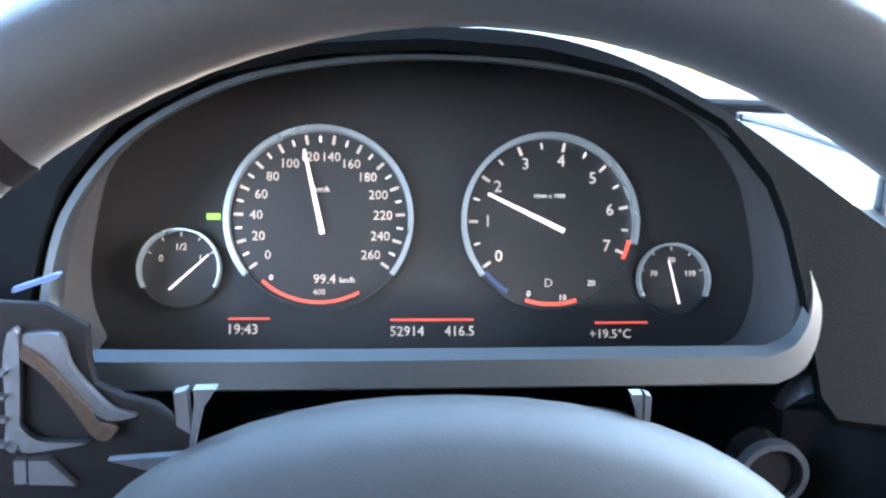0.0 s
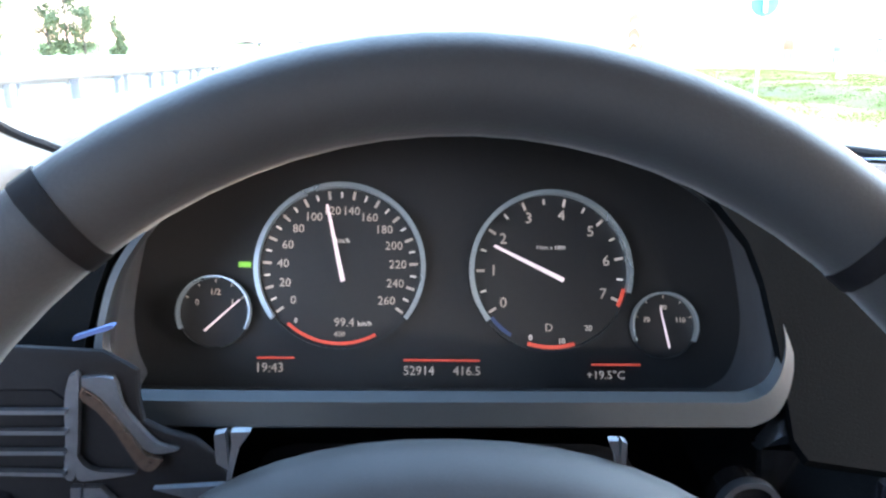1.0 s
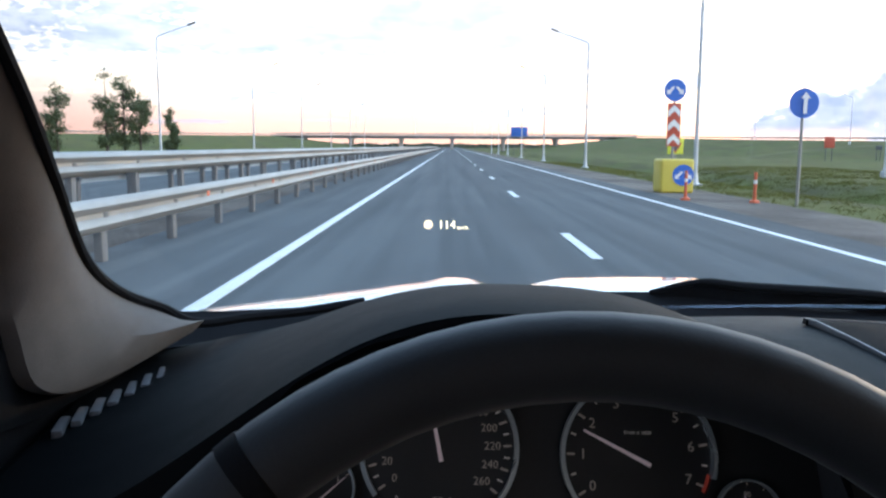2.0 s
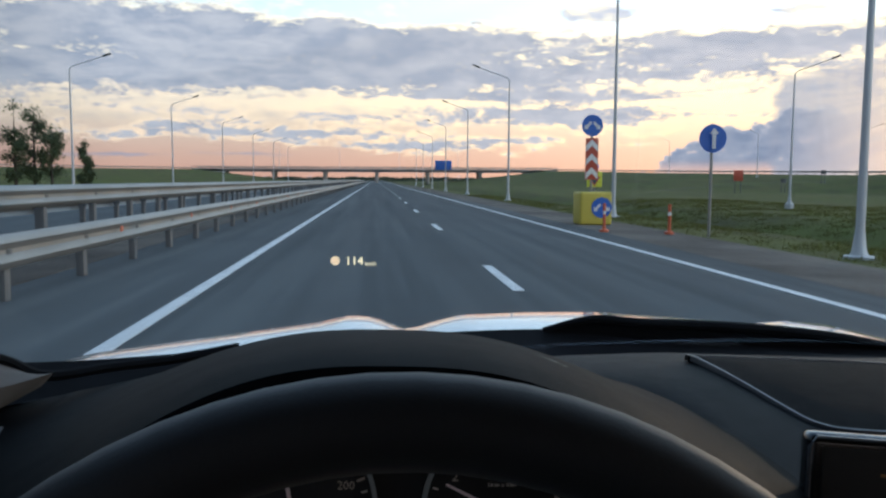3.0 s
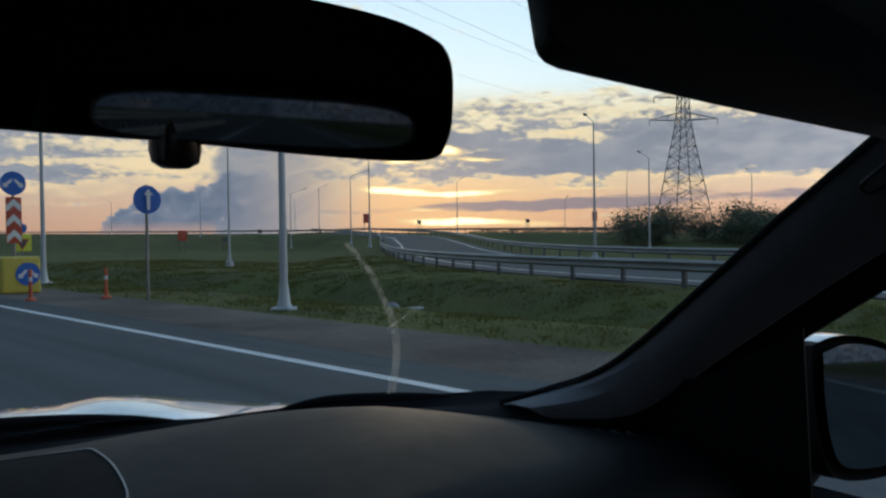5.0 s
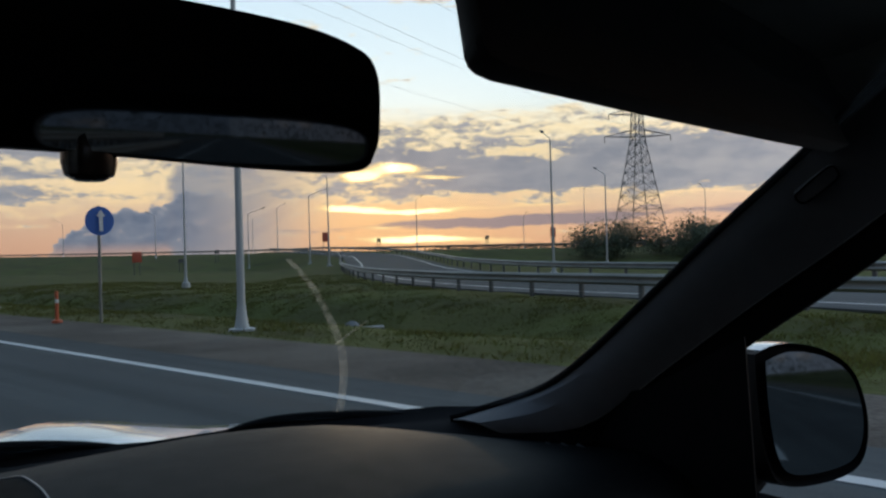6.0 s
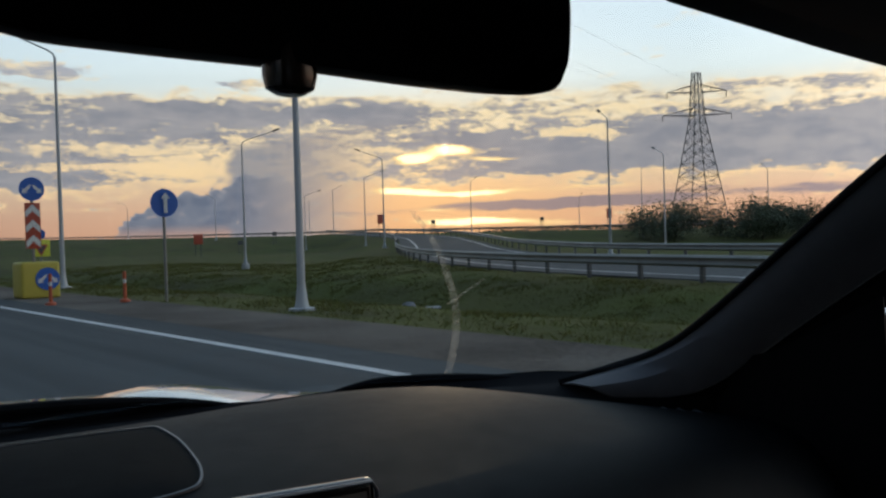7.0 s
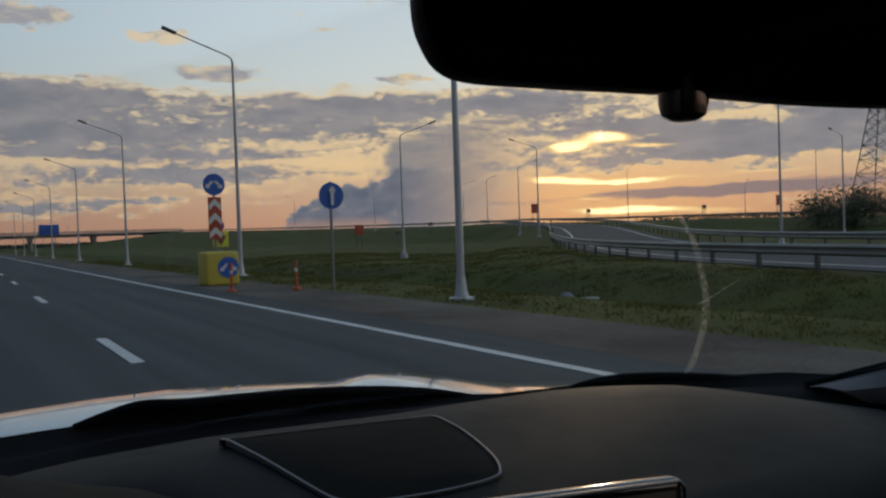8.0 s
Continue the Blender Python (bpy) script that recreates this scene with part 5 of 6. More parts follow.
    loft(bm, [fr(0.0008, 0.012, 0.010), fr(0.0, 0.002), fr(0.0018, -0.002, 0.002), fr(0.0060, -0.001, 0.010), fr(0.0072, 0.006, 0.0125), fr(0.0072, 0.02, 0.0125)], caps=False)
    part("frame", bm, BEZEL, c, "grey satin frame round the gauges")
    bm = B()
    loft(bm, [fr(0.0013, 0.010, 0.009), fr(0.004, 0.018, 0.018), fr(0.008, 0.04, 0.020), fr(0.0185, 0.098, 0.020)], caps=False)
    part("tunnel", bm, TUNNEL, c, "dark inner surround")
    bm = B()
    loft(bm, [fr(0.0185, 0.0965, 0.020), fr(0.0185, 0.104, 0.020)])
    part("face", bm, FACE, c, "black gauge face")
    # hood over the gauges, flowing into the dashboard at both sides
    xs = [-0.335 + 0.66 * i / 88 for i in range(89)]
    fx, fz = [0.0, 0.05, 0.095, 0.135, 0.158, 0.168, 0.180, 0.40], [1.313, 1.310, 1.300, 1.279, 1.252, 1.222, 1.150, 1.120]

    def hood_z(x, y, za):
        zb = dash_z(max(y, -0.06)) - 0.005
        return zb + (za - zb) * math.exp(-0.693 * (abs(x + 0.011) / (0.186 if x > -0.011 else 0.180)) ** 2.7)
    rows = [[(x, -0.104 + 0.30 * (float(np.interp(abs(x + 0.011), fx, fz)) - 1.178), float(np.interp(abs(x + 0.011), fx, fz))) for x in xs]]
    rows.append([(x, -0.100 + 0.30 * (hood_z(x, -0.095, 1.320) - 1.19), hood_z(x, -0.095, 1.318)) for x in xs])
    for y, za in ((-0.045, 1.3200), (-0.01, 1.319), (0.03, 1.316), (0.09, 1.308), (0.15, 1.296), (0.20, 1.276), (0.24, 1.252), (0.28, 1.224), (0.31, 1.205)):
        rows.append([(x, min(y, dash_back(x) - 0.01 + 0.001 * y), hood_z(x, y, za)) for x in xs])
    bm = B()
    slab(bm, rows, (0, 0.004, -0.005))
    part("hood", bm, HOOD_SHADED, c, "black grained hood over the gauges")
    bm = B()
    box(bm, (-0.005, -0.130, 1.105), (0.20, 0.12, 0.075), 0.02)
    part("column_cover", bm, DASH_DARK, c, "black steering column cover")
    c.matrix_basis = ROLLED
    return c


cluster()


# ---- steering wheel ----
def steering_wheel():
    tilt = radians(27.0)
    w = thing("steering_wheel", "black leather steering wheel with a smooth centre pad", "steering wheel", Matrix.Translation((-0.009, -0.274, 1.172)) @ Matrix.Rotation(-tilt, 4, "X") @ Matrix.Rotation(radians(2.5), 4, "Y"))
    bm = B()
    rings = []
    for i in range(72):
        a = i * math.tau / 72
        r = []
        for k in range(14):
            b = k * math.tau / 14
            rr = 0.1748 + 0.0160 * math.cos(b)
            r.append((rr * math.sin(a), 0.0168 * math.sin(b), rr * math.cos(a)))
        rings.append(r)
    loft(bm, rings + [rings[0]], caps=False)
    bmesh.ops.remove_doubles(bm, verts=bm.verts, dist=1e-6)
    part("rim", bm, LEATHER, w, "black leather rim")
    for a in (-43, 43):
        bm = B()
        ring = []
        for j in (-1, 1):
            aa = radians(a + j * 1.3)
            ring.append([((0.1748 + 0.0166 * math.cos(k * math.tau / 14)) * math.sin(aa), 0.0174 * math.sin(k * math.tau / 14), (0.1748 + 0.0166 * math.cos(k * math.tau / 14)) * math.cos(aa)) for k in range(14)])
        loft(bm, ring, caps=True)
        part("seam", bm, DASH_DARK, w, "stitched seam")
    bm = B()
    rings = []
    for t, k in ((0.110, 0.90), (0.090, 0.985), (0.075, 1.0), (0.060, 0.95), (0.048, 0.80), (0.041, 0.5), (0.039, 0.05)):
        r = []
        for i in range(48):
            a = i * math.tau / 48
            sx, sz = math.sin(a), math.cos(a)
            r.append((0.124 * k * math.copysign(abs(sx) ** 0.92, sx), t, 0.074 * k * math.copysign(abs(sz) ** 0.92, sz) - 0.006))
        rings.append(r)
    loft(bm, rings)
    part("centre_pad", bm, PAD, w, "grey-black airbag cover")
    for s in (-1, 1):
        bm = B()
        loft(bm, [[(s * x, y, z) for x, y, z in r] for r in (
            [(0.095, 0.062, 0.004), (0.095, 0.062, -0.045), (0.095, 0.085, -0.045), (0.095, 0.085, 0.004)],
            [(0.13, 0.045, 0.000), (0.13, 0.045, -0.040), (0.13, 0.065, -0.040), (0.13, 0.065, 0.000)],
            [(0.171, -0.004, -0.002), (0.171, -0.004, -0.032), (0.171, 0.010, -0.032), (0.171, 0.010, -0.002)])])
        sp = part("spoke", bm, GLOSS, w, "gloss black spoke with buttons")
        for k in range(3):
            bm = B()
            box(bm, (s * 0.122, 0.049, -0.006 - 0.013 * k), (0.020, 0.006, 0.010), 0.002)
            part("button", bm, DASH_DARK, sp)
    bm = B()
    loft(bm, [[(-0.035, 0.065, -0.07), (0.035, 0.065, -0.07), (0.035, 0.085, -0.07), (-0.035, 0.085, -0.07)], [(-0.022, -0.004, -0.170), (0.022, -0.004, -0.170), (0.022, 0.008, -0.170), (-0.022, 0.008, -0.170)]])
    part("spoke", bm, SATIN, w, "satin lower spoke")
    return w


steering_wheel()


def stalk(s):
    st = thing("column_stalk", "black column stalk with a satin shift paddle behind the wheel", "stalk", group="column stalks")
    bm = B()
    tube(bm, [(s * 0.03, -0.165, 1.120), (s * 0.10, -0.178, 1.135), (s * 0.150, -0.182, 1.142)], [0.008, 0.007, 0.009], 10)
    part("lever", bm, DASH_DARK, st)
    m = Matrix.Translation((-0.012 if s < 0 else -0.025, -0.180, 0.010 if s < 0 else 0.003)) @ Matrix.Diagonal((1.0 if s < 0 else 0.5, 1, 1, 1)) @ Matrix.Translation((0 if s < 0 else 0.08, 0, 0))
    for out in ([(0.082, 1.194), (0.078, 1.195), (0.078, 1.18), (0.082, 1.183)], [(0.076, 1.195), (0.069, 1.195), (0.074, 1.188), (0.079, 1.17), (0.08, 1.17), (0.076, 1.191)]):
        bm = B()
        plate(bm, [(s * x, z) for x, z in out], 0.004, m)
        part("paddle", bm, SATIN, st, "satin shift paddle")


stalk(-1)
stalk(1)


# ---- centre display ----
def display():
    a, b = Vector((0.255, 0.014, 1.2475)), Vector((0.515, -0.026, 1.2335))
    yaw = math.atan2(b.y - a.y, b.x - a.x)
    m = Matrix.Translation((a + b) / 2) @ Matrix.Rotation(yaw, 4, "Z") @ Matrix.Rotation(math.atan2(a.z - b.z, (b - a).length), 4, "Y") @ Matrix.Rotation(radians(-6), 4, "X")
    d = thing("centre_display", "wide black centre display with a thin chrome rim", "display")
    W2 = (b - a).length / 2
    bm = B()
    box(bm, (0, 0.008, -0.052), (2 * W2, 0.016, 0.106), 0.006, m, 3)
    part("case", bm, GLOSS, d)
    ring = [(-W2 + 0.003, -0.101), (W2 - 0.003, -0.101), (W2 - 0.0003, -0.097), (W2 - 0.0003, -0.007), (W2 - 0.004, -0.0012), (-W2 + 0.004, -0.0012), (-W2 + 0.0003, -0.007), (-W2 + 0.0003, -0.097)]
    bm = B()
    tube(bm, [m @ Vector((x, -0.0006, z)) for x, z in ring + ring[:1]], 0.0014, 6)
    part("rim", bm, SATIN, d, "thin chrome rim")
    bm = B()
    box(bm, (0, -0.0005, -0.052), (2 * W2 - 0.016, 0.001, 0.090), 0.0003, m)
    s = part("screen", bm, FACE, d, "dark screen with dim orange text")
    for x, z, w in ((-0.085, -0.022, 0.006), (-0.075, -0.022, 0.008), (-0.060, -0.036, 0.022), (0.02, -0.028, 0.014)):
        bm = B()
        box(bm, (x, -0.0014, z), (w, 0.0004, 0.0018), 0, m)
        part("text_bar", bm, bpy.data.materials["lit_orange"], s)
    return d


mat("lit_orange", (0.30, 0.15, 0.05), None, 0.5, scale=100, bump=0, emit=0.008)
display()


# ---- rear-view mirror ----
def rear_mirror():
    a, b = Vector((0.2545, -0.128, 1.4885)), Vector((0.511, -0.200, 1.4795))
    c = (a + b) / 2 + Vector((0, 0, 0.0165))
    yaw, roll = math.atan2(b.y - a.y, b.x - a.x), -math.atan2(b.z - a.z, math.hypot(b.x - a.x, b.y - a.y))
    m = Matrix.Translation(c) @ Matrix.Rotation(yaw, 4, "Z") @ Matrix.Rotation(roll, 4, "Y") @ Matrix.Rotation(radians(4.6), 4, "X")
    r = thing("rear_view_mirror", "black frameless rear-view mirror reflecting dark trees", "mirror")
    hw = (b - a).length / 2

    def outline(k, grow=0.0):
        up = [(-hw + 0.014, 0.030), (-hw * 0.6, 0.037), (0, 0.040), (hw * 0.6, 0.038), (hw - 0.016, 0.031), (hw - 0.003, 0.020), (hw, -0.004), (hw - 0.002, -0.022), (hw - 0.014, -0.033), (hw * 0.5, -0.0345), (0, -0.033), (-hw * 0.55, -0.033), (-hw + 0.018, -0.031), (-hw + 0.004, -0.018), (-hw, 0.002), (-hw + 0.003, 0.022)]
        pts = smooth_line([(x, 0, z) for x, z in up] + [(up[0][0], 0, up[0][1])], 96)[:-1]
        return [m @ Vector((p.x * k, grow, p.z * k)) for p in pts]
    bm = B()
    loft(bm, [outline(0.985, -0.004), outline(1.0, 0.0), outline(1.0, 0.010), outline(0.96, 0.024), outline(0.7, 0.036)])
    part("housing", bm, DASH_DARK, r, "black housing")
    bm = B()
    o = outline(0.975, -0.0048)
    bm.faces.new([bm.verts.new(p) for p in o])
    part("glass", bm, MIRROR, r, "dark dimming mirror glass")
    bm = B()
    k = m @ Vector((-0.007, 0.004, -0.037))
    loft(bm, [[(k.x + w * math.copysign(abs(math.cos(t)) ** .6, math.cos(t)), k.y + d * math.sin(t), k.z + z) for t in [i * math.tau / 24 for i in range(24)]] for z, w, d in ((0.014, 0.0118, 0.009), (0.0, 0.0118, 0.009), (-0.0055, 0.0105, 0.008), (-0.008, 0.006, 0.005))])
    part("sensor_knob", bm, SMOKED_PLASTIC, r, "smoked plastic sensor knob")
    bm = B()
    tube(bm, [c + Vector((0, 0.02, 0.0)), c + Vector((0, 0.06, 0.04)), (c.x, screen_y(c.x, 1.565) - 0.01, 1.565)], [0.013, 0.012, 0.022], 12)
    part("mount", bm, DASH_DARK, r, "black mirror foot on the windscreen")
    return r


SMOKED_PLASTIC = mat("smoked_plastic", (0.05, 0.042, 0.036), (0.02, 0.018, 0.016), 0.25, scale=90, bump=0.0, coat=0.4)
rear_mirror()


# ---- sun visor ----
def visor(flip, name_label):
    v = thing("sun_visor", name_label, "sun visor", group="sun visors")
    out = [(0.5685, -0.203, 1.531), (0.567, -0.2035, 1.525), (0.569, -0.2045, 1.5195), (0.574, -0.2055, 1.516), (0.586, -0.207, 1.5135), (0.75, -0.228, 1.506), (0.93, -0.252, 1.500), (1.06, -0.270, 1.496), (1.075, -0.270, 1.506), (1.075, -0.245, 1.60), (1.05, -0.215, 1.64), (0.62, -0.145, 1.655), (0.60, -0.150, 1.645), (0.582, -0.185, 1.565)]
    pts = [Vector(((2 * MID - x) if flip else x, y, z)) + Vector((0.005, -0.008, 0.012)) for x, y, z in out]
    bm = B()
    n = Vector((0.12 * (-1 if flip else 1), 0.9, -0.35)).normalized() * 0.009
    c = sum(pts, Vector()) / len(pts)
    loft(bm, [[c + (p - c) * 0.985 - n for p in pts], [p - n * 0.6 for p in pts], [p + n * 0.6 for p in pts], [c + (p - c) * 0.985 + n for p in pts]])
    part("flap", bm, VISOR, v)
    bm = B()
    k = Vector(((2 * MID - 0.97) if flip else 0.97, -0.21, 1.63))
    tube(bm, [k, k + Vector((0, 0.02, 0.03))], 0.007, 8)
    part("hinge", bm, DASH_DARK, v)


visor(False, "black cloth sun visor tilted down below the roof")


# ---- pillars, roof, doors ----
def pillar_skin(P, inner, outer, material, s, more=(), lip=((0.012, 0.0, 0.004), (0.022, -0.040, -0.012), (0.075, -0.050, -0.015))):
    """Rounded trim between an inner edge along the glass and an outer edge at the door."""
    n = 40
    A, C = smooth_line(inner, n), smooth_line(outer, n)
    rows = []
    for a, c in zip(A, C):
        bulge = Vector((-0.012 * s, -0.012, 0.010))
        rows.append([a + Vector((0.045 * s, 0.018, 0.0)), a + Vector((0.008 * s, 0.003, 0.0)), a, a.lerp(c, 0.2) + bulge * 0.7, a.lerp(c, 0.5) + bulge, a.lerp(c, 0.8) + bulge * 0.6, c, c + Vector((0.06 * s, 0.0, 0.0))])
    bm = B()
    slab(bm, rows, (0.004 * s, 0.006, -0.003))
    part("trim", bm, material, P)
    bm = B()
    tube(bm, [p + Vector((0.0, 0.003, 0.002)) for p in smooth_line(list(inner) + list(more), n + 16)], 0.0045, 8)
    part("seal", bm, RUBBER, P, "black rubber seal")
    bm = B()
    slab(bm, [[c + Vector((u * s, v, w)) for c in C] for u, v, w in lip], (0, 0.02, 0))
    part("door_seal", bm, RUBBER, P, "black door seal")


def pillar_right():
    P = thing("pillar_right", "dark grey cloth windscreen pillar with a small oval tag", "car pillar", Matrix.Translation((0.014, -0.012, 0.007)), kind="structure")
    pillar_skin(P, [(1.015, -0.42, 1.66), (1.022, -0.243, 1.508), (1.027, -0.141, 1.426), (1.032, -0.074, 1.370), (1.040, 0.036, 1.279), (1.034, 0.095, 1.237), (1.010, 0.148, 1.214), (0.955, 0.190, 1.198)],
                [(1.095, -0.58, 1.66), (1.083, -0.36, 1.500), (1.073, -0.271, 1.428), (1.071, -0.219, 1.390), (1.071, -0.160, 1.349), (1.071, -0.060, 1.275), (1.068, -0.007, 1.234), (1.045, 0.055, 1.190), (0.985, 0.125, 1.180)], PILLAR, 1,
                lip=((0.008, -0.002, -0.008), (0.030, -0.008, -0.030), (0.040, 0.0, -0.036)))
    bm = B()
    along, face = Vector((0.005, -0.033, 0.027)).normalized(), Vector((-0.82, -0.52, -0.25))
    face = (face - along * face.dot(along)).normalized()
    wide_ = along.cross(face)
    o = Vector((1.0325, -0.2365, 1.4715)) + face * 0.010
    loop = smooth_line([tuple(o + along * u + wide_ * v) for u, v in ((-0.020, -0.006), (-0.022, 0.0), (-0.016, 0.007), (0.016, 0.008), (0.023, 0.002), (0.021, -0.006), (0.0, -0.007), (-0.020, -0.006))], 48)
    bm = B()
    tube(bm, loop, 0.0011, 6)
    part("tag_groove", bm, RUBBER, P, "dark groove round the tag")
    bm = B()
    loft(bm, [[p - face * 0.010 for p in loop[:-1]], [p - face * 0.0002 for p in loop[:-1]]])
    part("airbag_tag", bm, PILLAR, P, "small embossed tag")
    return P


pillar_right()


def pillar_left():
    P = thing("pillar_left", "warm grey cloth windscreen pillar beside the dashboard", "car pillar", kind="structure")
    inner = [(-0.240, -0.36, 1.66), (-0.262, -0.16, 1.505), (-0.276, -0.07, 1.433), (-0.302, 0.015, 1.377), (-0.319, 0.085, 1.317), (-0.315, 0.13, 1.285), (-0.294, 0.165, 1.264), (-0.272, 0.18, 1.249)]
    outer = [(-0.360, -0.50, 1.66), (-0.350, -0.30, 1.52), (-0.340, -0.12, 1.42), (-0.333, -0.01, 1.346), (-0.322, 0.0, 1.292), (-0.312, 0.005, 1.250), (-0.300, 0.06, 1.237), (-0.273, 0.178, 1.245)]
    pillar_skin(P, inner, outer, PILLAR_BEIGE, -1, [(-0.235, 0.215, 1.247), (-0.19, 0.245, 1.246), (-0.14, 0.27, 1.250)])
    return P


pillar_left()


def shell():
    g = []
    for y in (-2.35, -1.8, -1.2, -0.6, -0.25, -0.08, 0.0):
        row = []
        for i in range(13):
            x = MID - 0.70 + 1.40 * i / 12
            u = abs(x - MID) / 0.70
            yy = y - (0.22 * u * u if y > -0.5 else 0)
            row.append((x, yy, 1.69 - 0.07 * u ** 3 - (0.03 if y > -0.2 else 0) - (0.09 if y < -2 else 0)))
        g.append(row)
    bm = B()
    slab(bm, g, (0, 0, 0.03))
    tagged(part("headliner", bm, HEADLINER), "beige cloth car headliner", "car roof lining", kind="structure")
    for s in (1, -1):
        bm = B()
        tube(bm, [(MID + s * 0.72, -0.22, 1.60), (MID + s * 0.71, -0.6, 1.64), (MID + s * 0.70, -1.4, 1.65), (MID + s * 0.68, -2.3, 1.58)], 0.055, 10)
        tagged(part("roof_rail", bm, HEADLINER), "beige cloth side rail of the car roof", "roof rail", kind="structure")
    for s, nm in ((1, "door_right"), (-1, "door_left")):
        D = thing(nm, "dark plastic car door panel below an open view window", "car door", kind="structure")
        x = MID + s * 0.72
        bm = B()
        slab(bm, [[(x, y, 1.14 - 0.02 * k) for k, y in enumerate((0.25, -0.2, -0.7, -1.3, -2.3))], [(x + s * 0.02, y, 0.35) for y in (0.25, -0.2, -0.7, -1.3, -2.3)]], (s * 0.07, 0, 0))
        part("panel", bm, DASH_DARK, D)
        bm = B()
        slab(bm, [[(x - s * 0.02, 0.16, 1.20), (x - s * 0.015, -0.04, 1.25), (x - s * 0.01, -0.158, 1.318)], [(x, 0.2, 1.05), (x, 0.0, 1.05), (x, -0.165, 1.05)]], (s * 0.004, 0, 0))
        part("sail_panel", bm, DASH_DARK, D, "black triangular mirror panel")
        for y0 in (-0.85, -1.75):
            bm = B()
            slab(bm, [[(x - s * 0.10, y0 - 0.1, 1.66), (x - s * 0.10, y0 - 0.22, 1.66)], [(x, y0, 1.08), (x, y0 - 0.16, 1.08)]], (s * 0.05, 0, 0))
            part("window_post", bm, DASH_DARK, D)
        bm = B()
        slab(bm, [[(x - s * 0.095, -1.0, 1.64), (x - s * 0.10, -2.34, 1.58)], [(x + s * 0.01, -0.95, 1.10), (x + s * 0.01, -2.34, 1.08)]], (s * 0.004, 0, 0))
        part("dark_pane", bm, DIMMING, D, "dark rear side glass added to dim the cabin")
    bm = B()
    inner, outer = [], []
    for k in range(48):
        a = k * math.tau / 48
        c, n = math.cos(a), math.sin(a)
        inner.append((MID + 0.50 * math.copysign(abs(c) ** 0.5, c), 1.462 + 0.072 * math.copysign(abs(n) ** 0.6, n)))
        q = max(abs(c), abs(n))
        outer.append((MID + 0.75 * c / q, 1.0 + 0.69 * n / q))
    loft(bm, [[(x, y, z) for x, z in ring] for ring, y in ((inner, -2.43), (inner, -2.36), (outer, -2.36), (outer, -2.43), (inner, -2.43))], caps=False)
    tagged(part("tailgate", bm, PILLAR), "dark inner tailgate round the rear window", "car tailgate", kind="structure")
    bm = B()
    box(bm, (MID, -1.0, 0.36), (1.5, 2.8, 0.05), 0.01)
    tagged(part("cabin_floor", bm, DASH_DARK), "dark carpeted car floor", "car floor", kind="structure")


shell()


def windscreen():
    W_ = thing("windscreen", "clear curved windscreen with a dried smear and scratches", "windscreen", kind="structure")
    bm = B()
    g = []
    for k in range(13):
        z = 1.215 + 0.44 * k / 12
        row = []
        for i in range(25):
            x = MID - 0.72 + 1.38 * i / 24
            row.append((x, screen_y(x, z), z))
        g.append(row)
    slab(bm, g, (0, 0.0035, 0.003))
    p = part("pane", bm, GLASS, W_)
    p.visible_shadow = False

    def on(x, z):
        return Vector((x, screen_y(x, z) - 0.003, z))
    for pts, w0, w1 in (([(0.672, 1.419), (0.715, 1.389), (0.760, 1.349), (0.790, 1.318), (0.822, 1.275), (0.850, 1.226)], 0.0035, 0.0065), ([(0.781, 1.3205), (0.788, 1.336), (0.794, 1.349)], 0.0026, 0.0016)):
        line = smooth_line([tuple(on(*q)) for q in pts], 24)
        bm = B()
        n = len(line) - 1
        slab(bm, [[p + Vector((-(w0 + (w1 - w0) * i / n), 0, 0)) for i, p in enumerate(line)], [p + Vector((w0 + (w1 - w0) * i / n, 0, 0)) for i, p in enumerate(line)]], (0, 0.0004, 0))
        sm = part("smear", bm, SMEAR, W_, "pale dried smear")
        sm.visible_shadow = False
    # black band and cowl under the glass
    bm = B()
    g = []
    for i in range(33):
        x = MID - 0.70 + 1.40 * i / 32
        yb = dash_back(x)
        zt = float(np.interp(x, [-0.3, 0.0, 0.13, 0.28, 0.47, 0.60, 0.67, 0.92, 1.10], [1.196, 1.224, 1.229, 1.229, 1.219, 1.203, 1.190, 1.172, 1.148]))
        top = 1.408 + (zt - 1.408) * (yb + 0.095 + 0.42) / 0.88 - float(np.interp(x, [0.80, 1.0, 1.07, 1.1], [0.0, 0.016, 0.036, 0.042]))
        g.append([(x, yb - 0.01, 1.190), (x, yb + 0.03, 1.203), (x, yb + 0.07, top - 0.012), (x, yb + 0.095, top), (x, yb + 0.14, top - 0.018), (x, yb + 0.20, 1.13)])
    slab(bm, g, (0, 0, -0.015))
    part("cowl", bm, RUBBER, W_, "black plastic cowl")


windscreen()


def wiper(pts, label):
    w = thing("windscreen_wiper", label, "wiper", group="wipers")
    ln = smooth_line(pts, 24)
    bm = B()
    tube(bm, ln, [0.003 + 0.003 * math.sin(math.pi * i / 24) for i in range(25)], 8)
    part("arm", bm, RUBBER, w)
    bm = B()
    slab(bm, [[p + Vector((0, 0.004, -0.002)) for p in ln], [p + Vector((0, 0.008, -0.022)) for p in ln]], (0, 0.004, 0))
    part("blade", bm, RUBBER, w, "black rubber blade")


wiper([(0.185, 0.470, 1.226), (0.245, 0.468, 1.2395), (0.30, 0.466, 1.2345), (0.42, 0.462, 1.2285), (0.52, 0.456, 1.2195), (0.60, 0.450, 1.2070), (0.66, 0.440, 1.193)], "black windscreen wiper parked along the cowl")
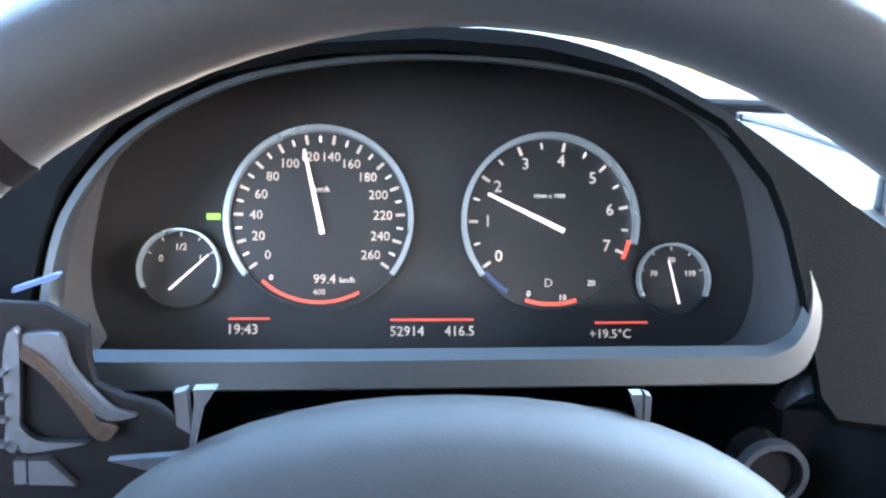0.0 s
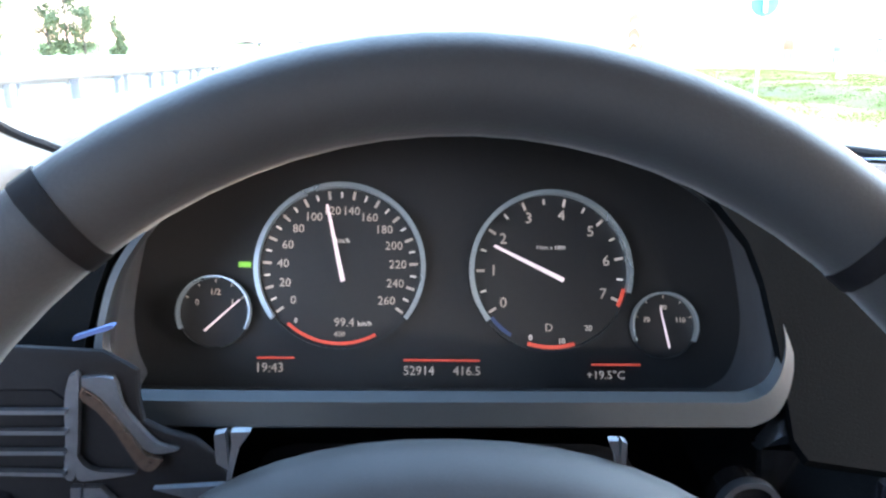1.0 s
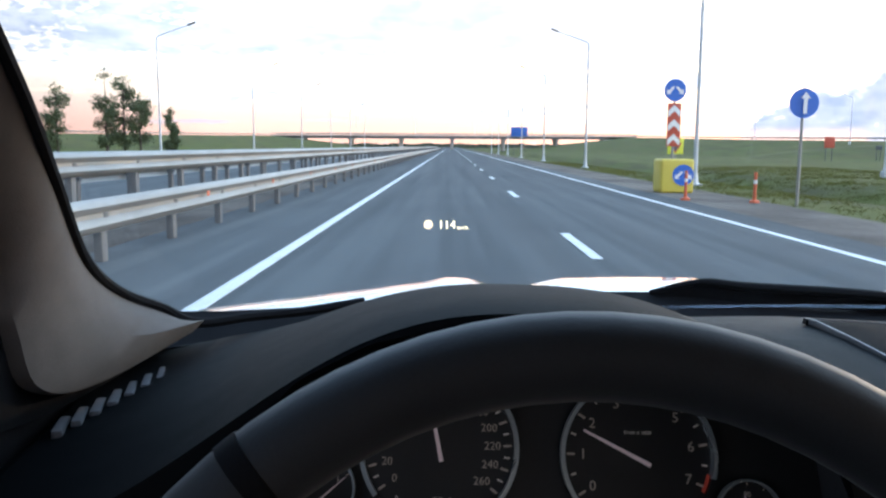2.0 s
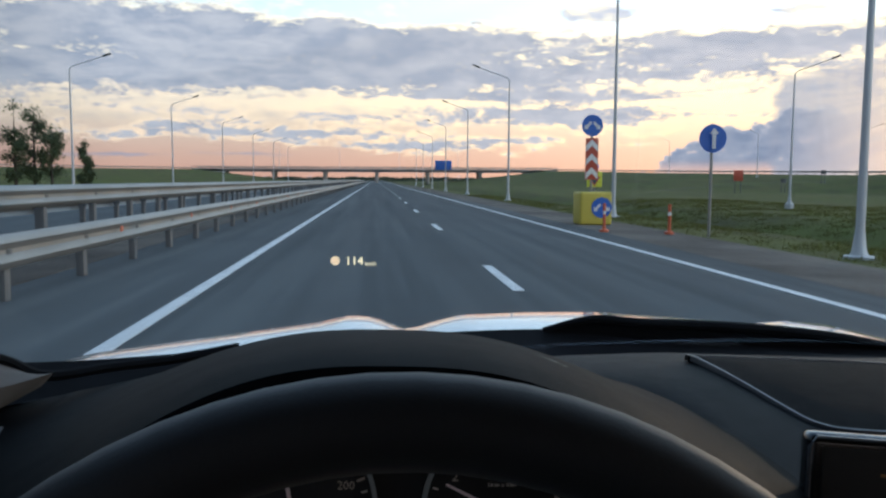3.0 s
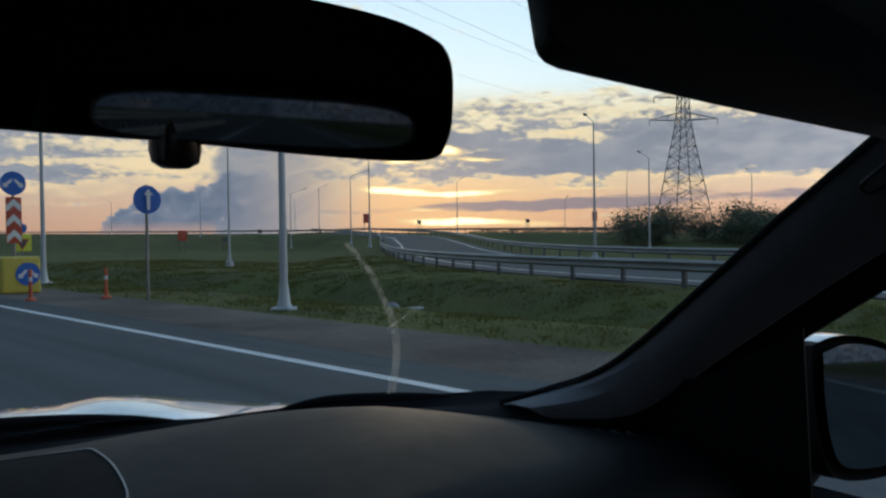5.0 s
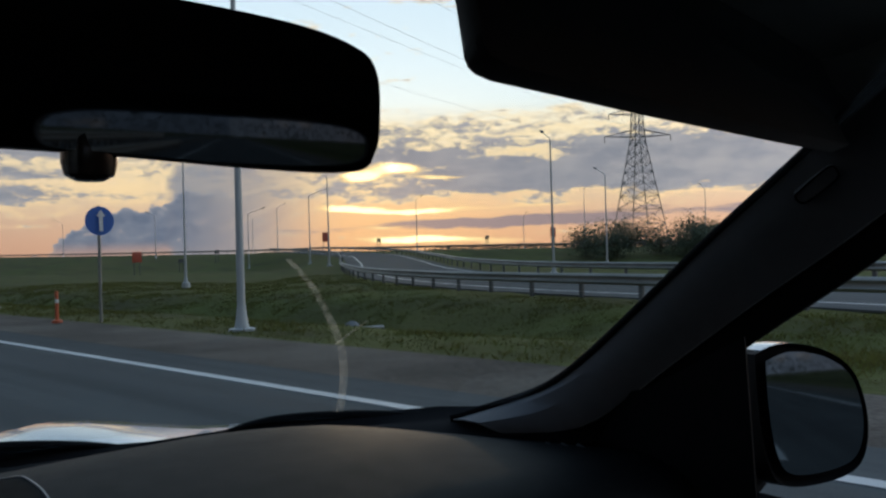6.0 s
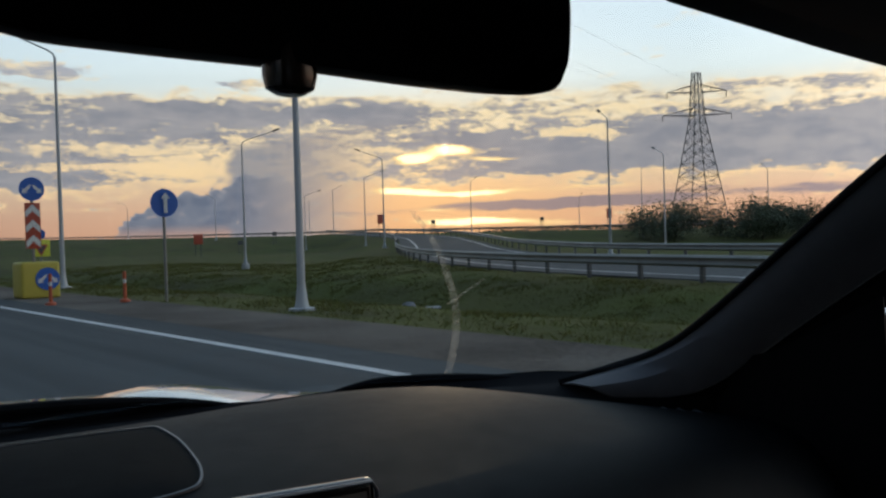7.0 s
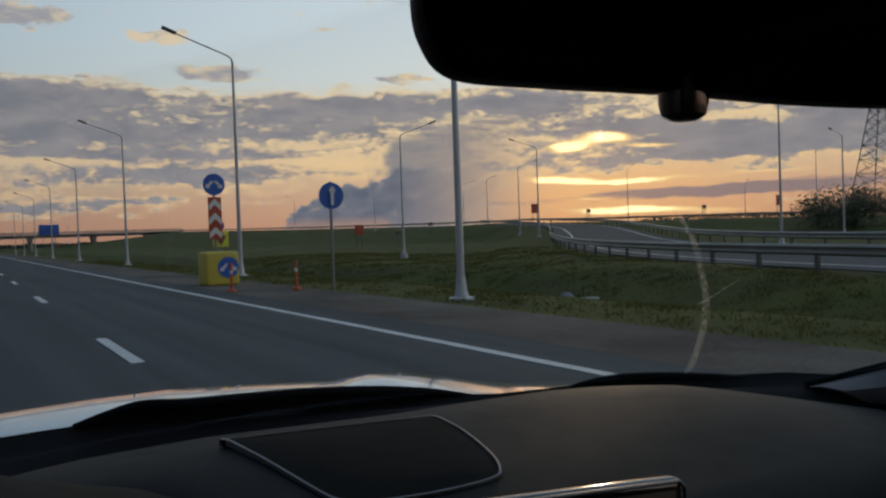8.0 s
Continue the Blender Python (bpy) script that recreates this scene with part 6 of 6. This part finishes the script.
wiper([(0.745, 0.395, 1.192), (0.79, 0.368, 1.206), (0.835, 0.340, 1.211), (0.91, 0.285, 1.209), (0.99, 0.216, 1.201), (1.04, 0.172, 1.193)], "black windscreen wiper parked at the far side")


BONNET_X = [-0.62, -0.46, -0.27, -0.11, -0.065, -0.03, 0.0, 0.04, 0.085, 0.13, 0.25, 0.37, 0.5, 0.6, 0.655, 0.72, 0.78, 0.85, 0.97, 1.18, 1.32]
BONNET_Z = [1.092, 1.134, 1.151, 1.167, 1.176, 1.175, 1.166, 1.149, 1.162, 1.172, 1.174, 1.173, 1.164, 1.156, 1.152, 1.157, 1.152, 1.138, 1.112, 1.084, 1.052]


def bonnet():
    c = thing("car_body", "glossy white car bonnet with two raised ridges", "car")
    bm = B()
    g = []
    for k in range(25):
        y = 0.52 + 1.5 * k / 24
        row = []
        for i in range(97):
            x = MID - 0.98 + 1.92 * i / 96
            u = x - MID
            crown = float(np.interp(x, BONNET_X, BONNET_Z))
            f = y - 0.9
            z = 1.135 + (crown - 1.135) * float(smooth01(0.45, 0.75, y)) - (0.25 * f + 0.13 * f * f if f > 0 else 0.22 * f * f)
            row.append((x, y - 0.25 * u * u * 0.6, z))
        g.append(row)
    slab(bm, g, (0, 0, -0.03))
    part("bonnet", bm, PAINT, c)
    for s in (-1, 1):
        bm = B()
        slab(bm, [[(MID + s * 0.90, y, z) for y, z in ((0.4, 0.98), (1.0, 0.96), (1.6, 0.84), (2.0, 0.70))], [(MID + s * 0.95, y, 0.40) for y in (0.4, 1.0, 1.6, 2.0)]], (s * -0.03, 0, 0))
        part("wing", bm, PAINT, c)
    return c


bonnet()


def door_mirror():
    d = thing("door_mirror", "black door mirror with a white cap edge", "door mirror")
    c = Vector((1.256, -0.163, 1.220))
    m = Matrix.Translation(c) @ Matrix.Rotation(radians(-33), 4, "Z") @ Matrix.Rotation(radians(-5.4), 4, "X") @ Matrix.Diagonal((0.64, 1.0, 0.91, 1.0))
    out = smooth_line([(-0.125, 0, 0.070), (-0.06, 0, 0.082), (0.03, 0, 0.070), (0.095, 0, 0.035), (0.115, 0, -0.03), (0.09, 0, -0.085), (0.02, 0, -0.105), (-0.085, 0, -0.105), (-0.118, 0, -0.07), (-0.128, 0, 0.0), (-0.125, 0, 0.070)], 60)[:-1]

    def ring(k, y, dx=0.0):
        return [m @ Vector((p.x * k + dx, y, p.z * k)) for p in out]
    bm = B()
    loft(bm, [ring(0.93, -0.012), ring(1.0, -0.02), ring(1.02, 0.01), ring(0.95, 0.07), ring(0.6, 0.12)])
    part("housing", bm, DASH_DARK, d, "black housing")
    bm = B()
    loft(bm, [ring(1.005, -0.018), ring(1.035, 0.012), ring(0.97, 0.074)], caps=False)
    bmesh.ops.delete(bm, geom=[v for v in bm.verts if v.co.z < c.z + 0.050 or (v.co - c).dot(m.col[0].xyz.normalized()) < -0.074], context="VERTS")
    part("cap", bm, PAINT, d, "white painted cap")
    bm = B()
    bm.faces.new([bm.verts.new(p) for p in ring(0.86, -0.021, 0.004)])
    part("glass", bm, MIRROR_SIDE, d, "mirror glass")
    bm = B()
    tube(bm, [(1.10, -0.10, 1.13), (1.18, -0.09, 1.12), (1.25, -0.08, 1.13)], [0.05, 0.035, 0.04], 10)
    part("arm", bm, DASH_DARK, d)


door_mirror()


# ---- head-up read-out hanging over the bonnet ----
def head_up():
    h = thing("head_up_display", "amber head-up readout of speed over the bonnet", "head-up display")
    m = Matrix.Translation((-0.0655, 1.40, 1.2125)) @ Matrix.Scale(0.66, 4)
    words("speed", "114", 0.043, HUD, h, m @ Matrix.Translation((0.0, 0, 0)), 0.0002)
    words("unit", "km/h", 0.020, HUD, h, m @ Matrix.Translation((0.058, 0, -0.010)), 0.0002)
    bm = B()
    plate(bm, circle(0.0165, 24, -0.068, 0.002), 0.001, m)
    part("limit_disc", bm, HUD_DIM, h, "dim amber disc")


HUD = mat("lit_amber", (1.0, 0.82, 0.50), None, 0.5, scale=100, bump=0, emit=0.55)
HUD_DIM = mat("lit_amber_dim", (1.0, 0.70, 0.42), None, 0.5, scale=100, bump=0, emit=0.30)
head_up()
